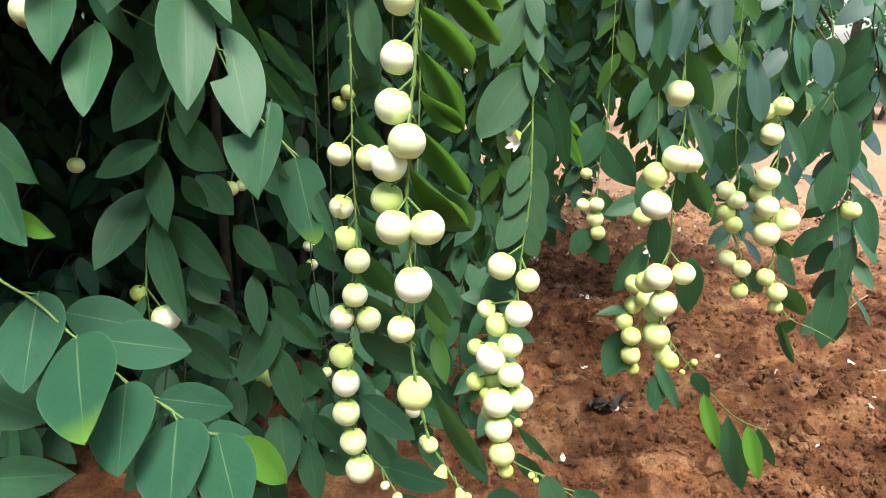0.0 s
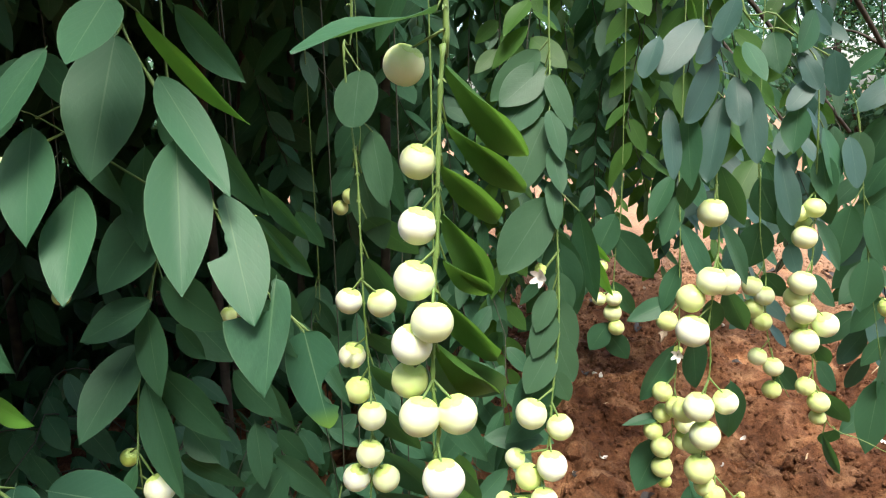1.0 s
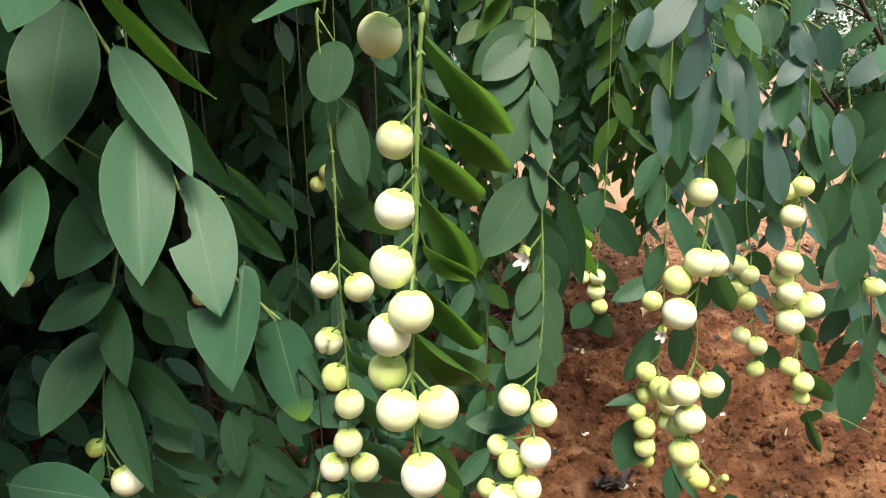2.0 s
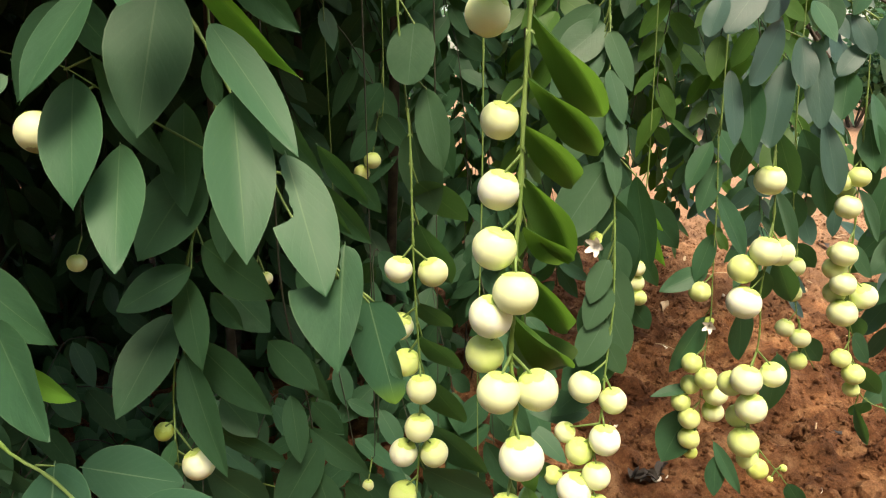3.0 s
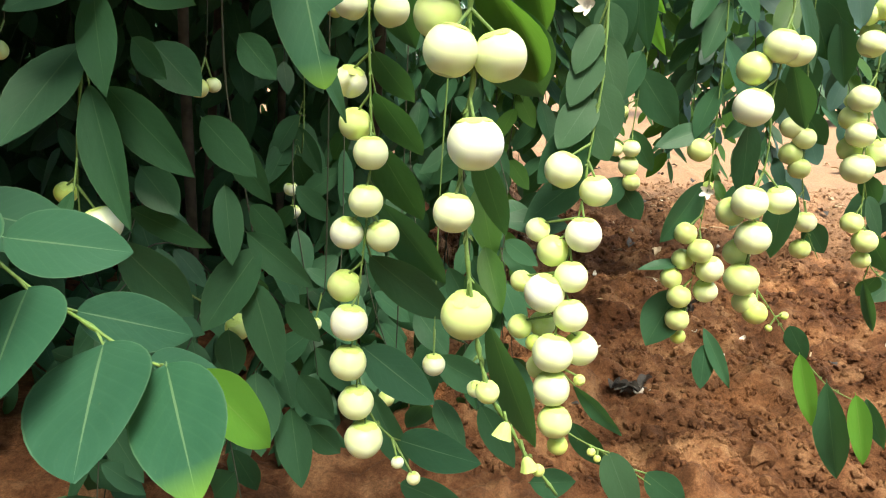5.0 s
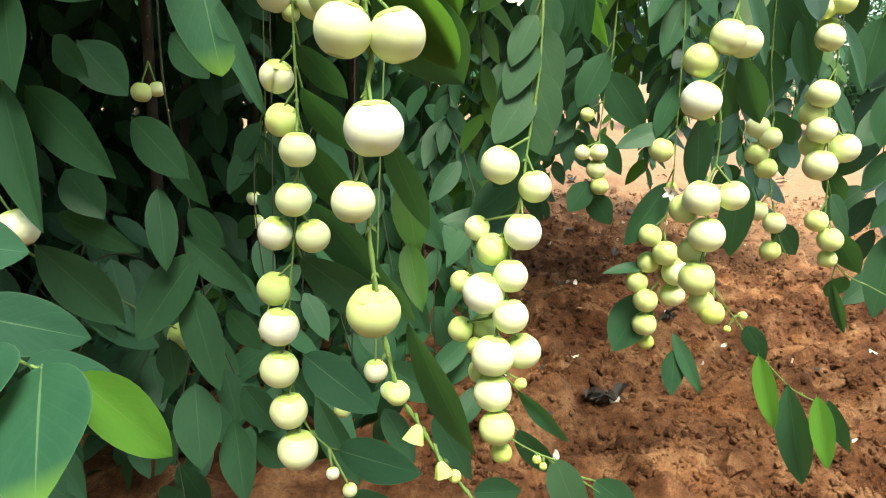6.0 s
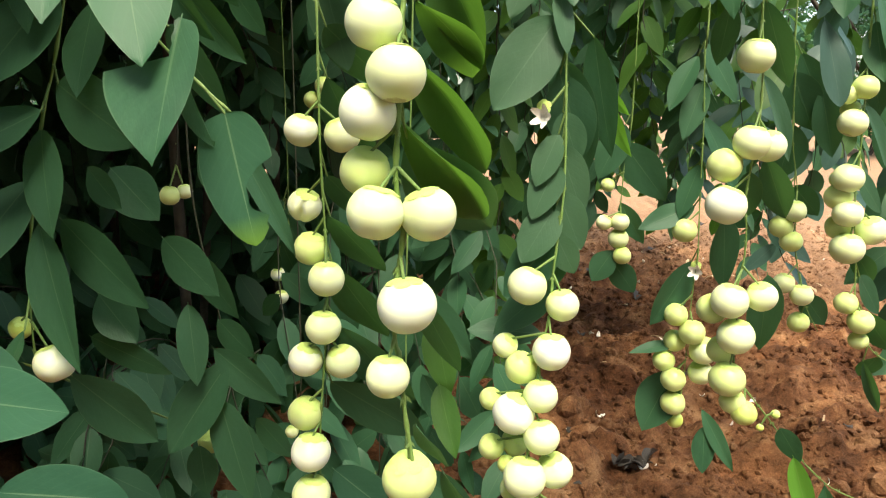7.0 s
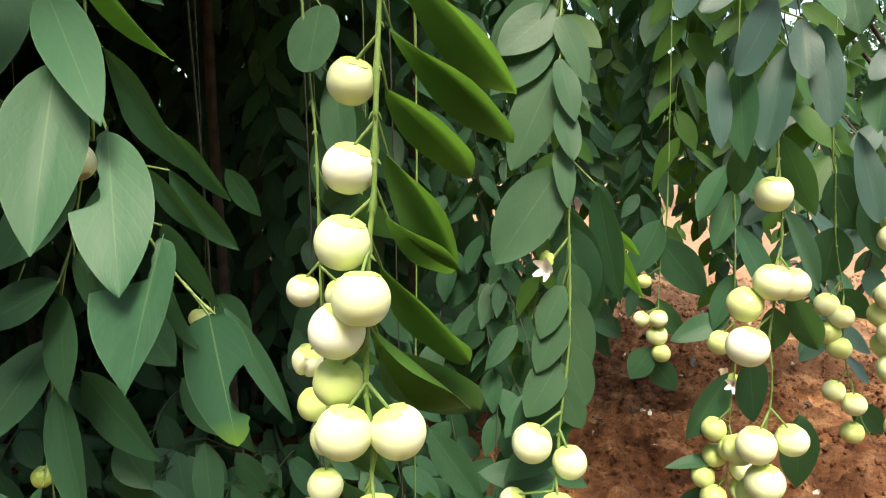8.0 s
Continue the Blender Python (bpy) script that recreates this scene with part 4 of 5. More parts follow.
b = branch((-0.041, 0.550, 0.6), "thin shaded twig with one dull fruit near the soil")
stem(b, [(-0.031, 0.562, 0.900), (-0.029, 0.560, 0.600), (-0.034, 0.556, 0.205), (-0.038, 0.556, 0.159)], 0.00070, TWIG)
fruit(b, (-0.041, 0.550, 0.145), 6.0, 2)
b = branch((-0.12, 0.33, 0.6), "leafy branch with broad green leaves, some eaten by insects")
stem(b, [(-0.170, 0.420, 0.900), (-0.170, 0.420, 0.622), (-0.153, 0.410, 0.555), (-0.134, 0.400, 0.518), (-0.116, 0.390, 0.482), (-0.098, 0.375, 0.446), (-0.082, 0.362, 0.430), (-0.070, 0.356, 0.419), (-0.061, 0.354, 0.411)], 0.0010)
leaf(b, (-0.134, 0.360, 0.557), (-0.145, 0.340, 0.529), 27, 12)
leaf(b, (-0.148, 0.393, 0.545), (-0.156, 0.367, 0.481), 35, 0, 'plain', (0.2, -1, 0.25))
leaf(b, (-0.176, 0.364, 0.505), (-0.171, 0.338, 0.457), 25, 0)
leaf(b, (-0.167, 0.376, 0.477), (-0.156, 0.331, 0.434), 23, -8)
leaf(b, (-0.115, 0.365, 0.498), (-0.106, 0.328, 0.437), 27, 0, 'plain', (0.45, -1, 0.25))
leaf(b, (-0.094, 0.356, 0.474), (-0.077, 0.324, 0.425), 25, 0, 'biteleft', (0.35, -1, 0.25))
leaf(b, (-0.071, 0.341, 0.440), (-0.073, 0.315, 0.398), 24, 10, 'bitetop')
leaf(b, (-0.125, 0.379, 0.525), (-0.086, 0.339, 0.475), 19, 0, 'plain', (0.6, -1, 0.25))
leaf(b, (-0.182, 0.378, 0.535), (-0.210, 0.382, 0.495), 22, 10)
leaf(b, (-0.124, 0.410, 0.509), (-0.086, 0.396, 0.458), 22, 40)
leaf(b, (-0.148, 0.420, 0.559), (-0.094, 0.407, 0.502), 18, 55, 'young')
leaf(b, (-0.129, 0.419, 0.561), (-0.092, 0.400, 0.522), 20, 30)
leaf(b, (-0.064, 0.354, 0.412), (-0.054, 0.345, 0.369), 24, 0, 'bite')
leaf(b, (-0.075, 0.350, 0.424), (-0.067, 0.350, 0.401), 11, 5, 'crescent')
leaf(b, (-0.075, 0.392, 0.405), (-0.053, 0.400, 0.353), 10, -30)
leaf(b, (-0.085, 0.380, 0.475), (-0.064, 0.380, 0.448), 13, 45)
leaf(b, (-0.092, 0.375, 0.461), (-0.072, 0.375, 0.436), 12, 40)
leaf(b, (-0.089, 0.385, 0.460), (-0.064, 0.385, 0.429), 16, 35)
leaf(b, (-0.086, 0.370, 0.441), (-0.067, 0.370, 0.410), 16, 40)
leaf(b, (-0.073, 0.400, 0.459), (-0.060, 0.400, 0.440), 12, 30)
b = branch((-0.3, 0.345, 0.5), "leafy branch with broad leaves half hiding two pale fruits")
stem(b, [(-0.335, 0.440, 0.900), (-0.314, 0.430, 0.579), (-0.272, 0.430, 0.545), (-0.245, 0.430, 0.520), (-0.214, 0.430, 0.511), (-0.184, 0.430, 0.490)], 0.00072)
fruit(b, (-0.202, 0.380, 0.483), 9.2, 1)
fruit(b, (-0.125, 0.385, 0.464), 7.6, 1)
leaf(b, (-0.235, 0.362, 0.432), (-0.191, 0.348, 0.399), 26, 10)
leaf(b, (-0.217, 0.350, 0.410), (-0.178, 0.308, 0.378), 26, 10)
leaf(b, (-0.222, 0.368, 0.380), (-0.192, 0.356, 0.370), 14, 20, 'young')
leaf(b, (-0.275, 0.367, 0.329), (-0.210, 0.338, 0.297), 40, 15)
leaf(b, (-0.194, 0.351, 0.506), (-0.214, 0.338, 0.494), 13, 15)
leaf(b, (-0.200, 0.343, 0.497), (-0.192, 0.338, 0.489), 9, 20)
leaf(b, (-0.163, 0.360, 0.537), (-0.184, 0.338, 0.496), 21, 20)
leaf(b, (-0.197, 0.428, 0.515), (-0.155, 0.400, 0.461), 18, 25)
leaf(b, (-0.154, 0.423, 0.492), (-0.151, 0.400, 0.441), 26, 20)
leaf(b, (-0.136, 0.411, 0.515), (-0.130, 0.400, 0.490), 13, 30)
leaf(b, (-0.197, 0.414, 0.538), (-0.172, 0.400, 0.513), 19, 20)
b = branch((-0.15, 0.43, 0.55), "shaded leafy branch with one white fruit among dark leaves")
stem(b, [(-0.136, 0.435, 0.900), (-0.139, 0.425, 0.514), (-0.145, 0.425, 0.472), (-0.156, 0.425, 0.431), (-0.165, 0.425, 0.405), (-0.173, 0.425, 0.369), (-0.178, 0.425, 0.341), (-0.180, 0.425, 0.320), (-0.181, 0.425, 0.292)], 0.00090)
fruit(b, (-0.165, 0.413, 0.302), 8.8, 0)
fruit(b, (-0.188, 0.429, 0.313), 5.3, 3)
fruit(b, (-0.131, 0.505, 0.216), 8.3, 2)
leaf(b, (-0.176, 0.432, 0.381), (-0.198, 0.398, 0.338), 29, 10)
leaf(b, (-0.164, 0.424, 0.404), (-0.154, 0.405, 0.359), 21, 15)
leaf(b, (-0.156, 0.412, 0.412), (-0.193, 0.405, 0.393), 20, 15)
leaf(b, (-0.168, 0.420, 0.364), (-0.145, 0.396, 0.304), 22, 15)
leaf(b, (-0.165, 0.424, 0.292), (-0.139, 0.450, 0.244), 24, 0, 'plain', (0, -1, 0.7))
leaf(b, (-0.151, 0.421, 0.460), (-0.178, 0.403, 0.419), 38, 20)
leaf(b, (-0.132, 0.416, 0.455), (-0.137, 0.403, 0.417), 21, 20)
leaf(b, (-0.151, 0.417, 0.423), (-0.114, 0.403, 0.398), 30, 25)
leaf(b, (-0.175, 0.411, 0.318), (-0.181, 0.403, 0.299), 11, 30)
b = branch((-0.08, 0.48, 0.5), "drooping branch of dark green leaves in shade")
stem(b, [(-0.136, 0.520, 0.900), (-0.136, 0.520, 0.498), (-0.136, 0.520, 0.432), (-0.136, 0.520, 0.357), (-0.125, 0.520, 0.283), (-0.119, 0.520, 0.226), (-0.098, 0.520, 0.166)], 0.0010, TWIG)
leaf(b, (-0.169, 0.440, 0.362), (-0.126, 0.425, 0.323), 24, 12)
leaf(b, (-0.161, 0.450, 0.323), (-0.140, 0.440, 0.301), 20, -15)
leaf(b, (-0.167, 0.450, 0.301), (-0.124, 0.440, 0.285), 15, 20)
leaf(b, (-0.137, 0.475, 0.346), (-0.107, 0.465, 0.317), 23, 10)
leaf(b, (-0.129, 0.490, 0.337), (-0.103, 0.485, 0.298), 20, 25)
leaf(b, (-0.126, 0.472, 0.311), (-0.121, 0.462, 0.269), 16, -25)
leaf(b, (-0.117, 0.480, 0.283), (-0.079, 0.470, 0.255), 19, 10)
leaf(b, (-0.109, 0.478, 0.276), (-0.139, 0.462, 0.230), 27, 10)
leaf(b, (-0.113, 0.472, 0.256), (-0.096, 0.458, 0.203), 23, 8)
leaf(b, (-0.096, 0.480, 0.242), (-0.076, 0.475, 0.220), 17, 20)
leaf(b, (-0.113, 0.470, 0.202), (-0.108, 0.456, 0.156), 26, -10)
leaf(b, (-0.094, 0.475, 0.177), (-0.086, 0.460, 0.133), 22, 10)
leaf(b, (-0.091, 0.486, 0.193), (-0.069, 0.478, 0.168), 22, 15)
leaf(b, (-0.085, 0.490, 0.157), (-0.066, 0.485, 0.141), 20, 10)
leaf(b, (-0.102, 0.490, 0.201), (-0.094, 0.482, 0.173), 15, -20)
leaf(b, (-0.133, 0.490, 0.220), (-0.129, 0.485, 0.191), 21, 15)
leaf(b, (-0.116, 0.488, 0.297), (-0.095, 0.482, 0.277), 18, 20)
leaf(b, (-0.118, 0.485, 0.389), (-0.098, 0.478, 0.367), 19, 10)
leaf(b, (-0.158, 0.470, 0.383), (-0.132, 0.460, 0.358), 24, -10)
leaf(b, (-0.162, 0.455, 0.385), (-0.143, 0.445, 0.366), 16, 20)
b = branch((-0.2, 0.36, 0.3), "green shoot with broad paired leaves and yellowing tips")
stem(b, [(-0.450, 0.620, 0.350), (-0.260, 0.390, 0.348), (-0.205, 0.350, 0.336), (-0.181, 0.336, 0.324), (-0.150, 0.324, 0.304), (-0.129, 0.315, 0.296), (-0.107, 0.306, 0.287), (-0.088, 0.300, 0.284)], 0.00112)
UPWARD = (0, -0.7, 1)
leaf(b, (-0.219, 0.399, 0.311), (-0.167, 0.395, 0.302), 29, 5, 'broad', (0, -1, 0.7))
leaf(b, (-0.178, 0.362, 0.309), (-0.125, 0.350, 0.308), 27, 5, 'broad', (0, -1, 0.7))
leaf(b, (-0.176, 0.333, 0.323), (-0.124, 0.240, 0.320), 36, 4, 'broadtip', UPWARD)
leaf(b, (-0.148, 0.322, 0.303), (-0.119, 0.250, 0.299), 29, -4, 'broad', UPWARD)
leaf(b, (-0.130, 0.316, 0.298), (-0.101, 0.338, 0.281), 20, 5, 'broad', (0, -1, 0.7))
leaf(b, (-0.119, 0.309, 0.290), (-0.098, 0.245, 0.284), 33, 0, 'broad', UPWARD)
leaf(b, (-0.096, 0.299, 0.288), (-0.070, 0.245, 0.279), 26, 0, 'broadtip', UPWARD)
leaf(b, (-0.103, 0.304, 0.287), (-0.086, 0.327, 0.268), 15, 10, 'broad', UPWARD)
leaf(b, (-0.088, 0.300, 0.285), (-0.072, 0.325, 0.244), 18, 0, 'young', (0.2, -1, 1.1))
leaf(b, (-0.209, 0.360, 0.337), (-0.186, 0.300, 0.309), 33, 0, 'broad', UPWARD)
leaf(b, (-0.275, 0.380, 0.273), (-0.214, 0.360, 0.260), 32, 10, 'plain', (0, -1, 0.8))
leaf(b, (-0.264, 0.360, 0.221), (-0.205, 0.360, 0.225), 26, 15, 'plain', (0, -1, 0.8))
b = branch((0.42, 0.6, 0.6), "thin branch with blue-grey leaves at the edge of the shrub")
stem(b, [(0.205, 0.610, 0.900), (0.225, 0.600, 0.594), (0.266, 0.600, 0.553), (0.302, 0.600, 0.531), (0.323, 0.600, 0.497), (0.331, 0.600, 0.458), (0.344, 0.600, 0.376), (0.368, 0.600, 0.267)], 0.00078)
leaf(b, (0.302, 0.600, 0.535), (0.311, 0.600, 0.487), 23, -30, 'pale')
leaf(b, (0.328, 0.600, 0.476), (0.328, 0.600, 0.432), 23, 35, 'pale')
leaf(b, (0.307, 0.600, 0.481), (0.307, 0.600, 0.437), 24, -10, 'pale')
leaf(b, (0.327, 0.600, 0.418), (0.319, 0.600, 0.368), 26, 42)
leaf(b, (0.341, 0.600, 0.418), (0.360, 0.600, 0.366), 25, 5)
leaf(b, (0.346, 0.600, 0.376), (0.342, 0.600, 0.328), 25, 20)
leaf(b, (0.372, 0.600, 0.308), (0.365, 0.600, 0.247), 26, -30)
leaf(b, (0.365, 0.600, 0.267), (0.359, 0.600, 0.199), 28, 35)
leaf(b, (0.367, 0.600, 0.347), (0.393, 0.600, 0.292), 26, -10)
fruit(b, (0.366, 0.600, 0.331), 8.4, 2)


# ---------------------------------------------------------------- the shrub behind
def hanging_branch(top, low, drift, size, seed, kind="plain", bare=0.0, label="drooping branch of dark green leaves in shade", rooted=False):
    """A branch that hangs from `top` down to the height `low`, or, if rooted, rises from the soil behind and droops; leaves alternate along it below the bare part."""
    r = random.Random(seed)
    top = Vector(top)
    ob = thing("leafy_branch", top, label, "branch", "branches of the shrub")
    n = 8
    pts = []
    for k in range(n + 1):
        t = k / n
        p = Vector((top.x + drift[0] * t ** 1.5, top.y + drift[1] * t ** 1.5, top.z + (low - top.z) * t))
        if rooted:
            p.y += 0.34 * (1 - t) ** 1.3
            p.z = 0.05 + (top.z - 0.05) * math.sin(math.pi * min(t / 1.15, 1)) ** 0.8 if t < 0.6 else low + (top.z - low) * ((1 - t) / 0.4) ** 0.75 * 0.99
        pts.append(p + Vector((r.uniform(-0.012, 0.012), r.uniform(-0.012, 0.012), 0)))
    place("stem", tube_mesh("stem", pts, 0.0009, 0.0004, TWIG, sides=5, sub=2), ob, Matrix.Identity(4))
    lens = [(q - p).length for p, q in zip(pts, pts[1:])]
    total, side = sum(lens), r.choice((-1, 1))
    run = total * bare
    while run < total:
        d, k = run, 0
        while k < n - 1 and d > lens[k]:
            d -= lens[k]
            k += 1
        q = pts[k].lerp(pts[k + 1], min(d / lens[k], 1))
        spin = r.gauss(0, 0.7)
        sideways = Vector((math.cos(spin) * side, math.sin(spin), 0))
        l = size * r.uniform(0.72, 1.2)
        way = (sideways * r.uniform(0.35, 0.95) + Vector((0, 0, -r.uniform(0.5, 1.1)))).normalized()
        face = (r.uniform(-0.5, 0.5) + 0.4 * side, -1, r.uniform(0.1, 0.9))
        leaf(ob, q + way * l * 0.07, q + way * l * 1.07, l * 1000 * r.uniform(0.38, 0.52), r.uniform(-30, 30), kind, face)
        side = -side
        run += size * r.uniform(0.26, 0.5)
    return ob


def woody_stem(pts, radius):
    """A brown stem with a few short side twigs."""
    seed = int(1000 * abs(pts[0][0])) % 97
    r = random.Random(seed)
    ob = thing("woody_stem", pts[0], "thin brown woody stem rising from the soil", "stem", "stems of the shrub")
    place("stem", tube_mesh("stem", pts, radius, radius * 0.5, BARK, sides=9, knots=0.12, seed=seed), ob, Matrix.Identity(4))
    for p, q in zip(pts[1:], pts[2:]):
        p = Vector(p).lerp(Vector(q), r.random())
        e = Vector((r.gauss(0, 1), r.gauss(0, 1), r.uniform(0.2, 1.2))).normalized() * r.uniform(0.06, 0.14)
        line = [p, p + e * 0.5 + Vector((0, 0, 0.01)), p + e]
        place("side_twig", tube_mesh("side_twig", line, radius * 0.35, radius * 0.12, BARK, sides=6, knots=0.2, seed=seed), ob, Matrix.Identity(4))


def canopy(x):
    """The height from which branches hang: the arching stems bow down towards the open side."""
    return min(0.92, 0.92 - 1.15 * (x - 0.26))


R = random.Random(21)
# stems rise behind and arch forward over the hanging branches
for k in range(9):
    x, y = -1.0 + 0.11 * k + R.uniform(-0.03, 0.03), R.uniform(1.0, 1.4)
    e = (x + R.uniform(-0.1, 0.15) + 0.25, R.uniform(0.36, 0.5))
    woody_stem([(x, y, 0.0), (x + 0.02, y - 0.02, 0.35), (x + 0.05, y - 0.1, 0.75), (x + 0.12, y - 0.3, 1.0), ((x + e[0]) / 2 + 0.05, (y + e[1]) / 2 - 0.1, 1.05), (e[0], e[1], 0.86)], R.uniform(0.005, 0.009))
for k in range(5):
    y = 0.42 + 0.17 * k
    woody_stem([(-0.3 - 0.05 * k, y + 0.5, 0.0), (-0.25, y + 0.4, 0.6), (-0.1, y + 0.15, 0.98), (0.2, y + 0.05, 0.95), (0.4, y, canopy(0.4)), (0.62, y + 0.05, canopy(0.62))], 0.006)

for k in range(6):
    hanging_branch((R.uniform(-0.26, 0.0), R.uniform(0.74, 0.95), R.uniform(0.72, 0.9)), R.uniform(0.30, 0.46), (R.uniform(0.0, 0.10), R.uniform(-0.04, 0.06)), R.uniform(0.046, 0.060), 100 + k, "far", bare=0.2)
for k in range(8):
    hanging_branch((R.uniform(-0.18, 0.03), R.uniform(0.60, 0.78), R.uniform(0.22, 0.34)), R.uniform(0.06, 0.10), (R.uniform(0.0, 0.08), R.uniform(-0.03, 0.03)), R.uniform(0.044, 0.056), 120 + k, "far", bare=0.42, rooted=True)
for k in range(10):
    hanging_branch((R.uniform(-0.42, -0.14), R.uniform(0.47, 0.60), R.uniform(0.18, 0.26)), R.uniform(0.05, 0.09), (R.uniform(-0.02, 0.05), R.uniform(-0.03, 0.03)), R.uniform(0.046, 0.058), 140 + k, "far", bare=0.45, rooted=True)
for k in range(26):
    hanging_branch((R.uniform(-1.1, -0.05), R.uniform(0.95, 1.3), R.uniform(0.8, 1.0)), R.uniform(0.05, 0.2), (R.uniform(-0.1, 0.1), R.uniform(-0.08, 0.08)), R.uniform(0.06, 0.085), 200 + k, "far", bare=0.1)
# outer leaves where the shrub goes on beyond view, added to block light
for k in range(26):
    hanging_branch((R.uniform(-1.5, -0.52), R.uniform(0.30, 0.55), R.uniform(0.80, 1.0)), R.uniform(0.05, 0.25), (R.uniform(-0.1, 0.05), R.uniform(-0.1, 0.08)), R.uniform(0.06, 0.08), 600 + k, "far", bare=0.05)
for k in range(16):
    x = R.uniform(0.02, 0.26)
    hanging_branch((x, R.uniform(0.75, 1.3), R.uniform(0.78, 0.95)), R.uniform(0.12, 0.30) + (0.16 if x > 0.13 else 0.0), (R.uniform(-0.08, 0.06), R.uniform(-0.05, 0.08)), R.uniform(0.030, 0.044), 300 + k, ("far", "farbacklit")[k % 2], bare=0.2)
for k in range(15):
    x = R.uniform(0.2, 0.43)
    top = canopy(x) - R.uniform(0.0, 0.08)
    hanging_branch((x, R.uniform(0.75, 1.15), top), min(R.uniform(0.24, 0.42), top - 0.16), (R.uniform(-0.08, 0.1), R.uniform(-0.05, 0.08)), R.uniform(0.034, 0.050), 400 + k, ("farbacklit", "far", "farblue")[k % 3], bare=0.1,
                   label="hanging branch with blue-green leaves over the open soil")

for k in range(6):
    hanging_branch((R.uniform(0.08, 0.26), R.uniform(0.66, 0.9), R.uniform(0.78, 0.9)), R.uniform(0.42, 0.50), (R.uniform(-0.05, 0.05), R.uniform(-0.04, 0.05)), R.uniform(0.036, 0.048), 500 + k, "farbacklit", bare=0.15,
                   label="hanging branch with bright green leaves above the soil")

for k in range(9):
    hanging_branch((R.uniform(0.10, 0.36), R.uniform(0.85, 1.25), R.uniform(0.74, 0.8)), R.uniform(0.30, 0.50), (R.uniform(-0.05, 0.05), R.uniform(-0.04, 0.05)), R.uniform(0.036, 0.050), 530 + k, ("far", "farbacklit")[k % 2], bare=0.3,
                   label="hanging branch with bright green leaves above the soil")

for k in range(2):
    x = R.uniform(0.38, 0.46)
    hanging_branch((x, R.uniform(0.80, 0.95), canopy(x) - 0.02), R.uniform(0.22, 0.34), (R.uniform(-0.02, 0.06), R.uniform(-0.04, 0.05)), R.uniform(0.042, 0.054), 560 + k, "farblue", bare=0.05,
                   label="hanging branch with blue-grey leaves at the edge of the shrub")


for k in range(3):
    hanging_branch((0.385 + 0.02 * k, 0.64 + 0.045 * k, 0.66), 0.20 + 0.04 * k, (0.015, 0.01), 0.046, 570 + k, ("far", "farblue", "far")[k], bare=0.3,
                   label="hanging branch with blue-grey leaves at the edge of the shrub")

for k in range(4):
    y = 1.2 + 0.2 * k
    woody_stem([(-0.35, y + 0.2, 0.0), (-0.28, y + 0.15, 0.6), (-0.12, y + 0.05, 0.98), (0.12, y, 0.97), (0.4, y, canopy(0.4)), (0.68, y, canopy(0.68))], 0.006)
for k in range(24):
    x, y = R.uniform(0.14, 0.66), 1.2 + 0.2 * (k % 4)
    top = canopy(x)
    hanging_branch((x, y, top), min(R.uniform(0.25, 0.44), top - 0.16), (R.uniform(-0.1, 0.1), R.uniform(-0.08, 0.08)), R.uniform(0.036, 0.052), 450 + k, ("far", "farbacklit")[k % 2], bare=0.25,
                   label="hanging green branch at the back of the shrub")

for k in range(9):
    x, y = R.uniform(0.16, 0.60), 1.2 + 0.2 * (k % 4)
    hanging_branch((x, y, canopy(x)), R.uniform(0.14, 0.26), (R.uniform(-0.1, 0.1), R.uniform(-0.08, 0.08)), R.uniform(0.036, 0.050), 580 + k, ("far", "farbacklit")[k % 2], bare=0.1,
                   label="hanging green branch at the back of the shrub")

# leaves between the dark inside of the shrub and the open soil
for k in range(7):
    hanging_branch((-0.01 + 0.022 * k, R.uniform(0.92, 1.15), R.uniform(0.84, 0.92)), R.uniform(0.16, 0.26), (R.uniform(-0.02, 0.04), R.uniform(-0.04, 0.06)), R.uniform(0.046, 0.058), 650 + k, "far", bare=0.15)


OUTLINE = [(v, 2 * blade(v)) for v in (0.10, 0.32, 0.58, 0.84)]


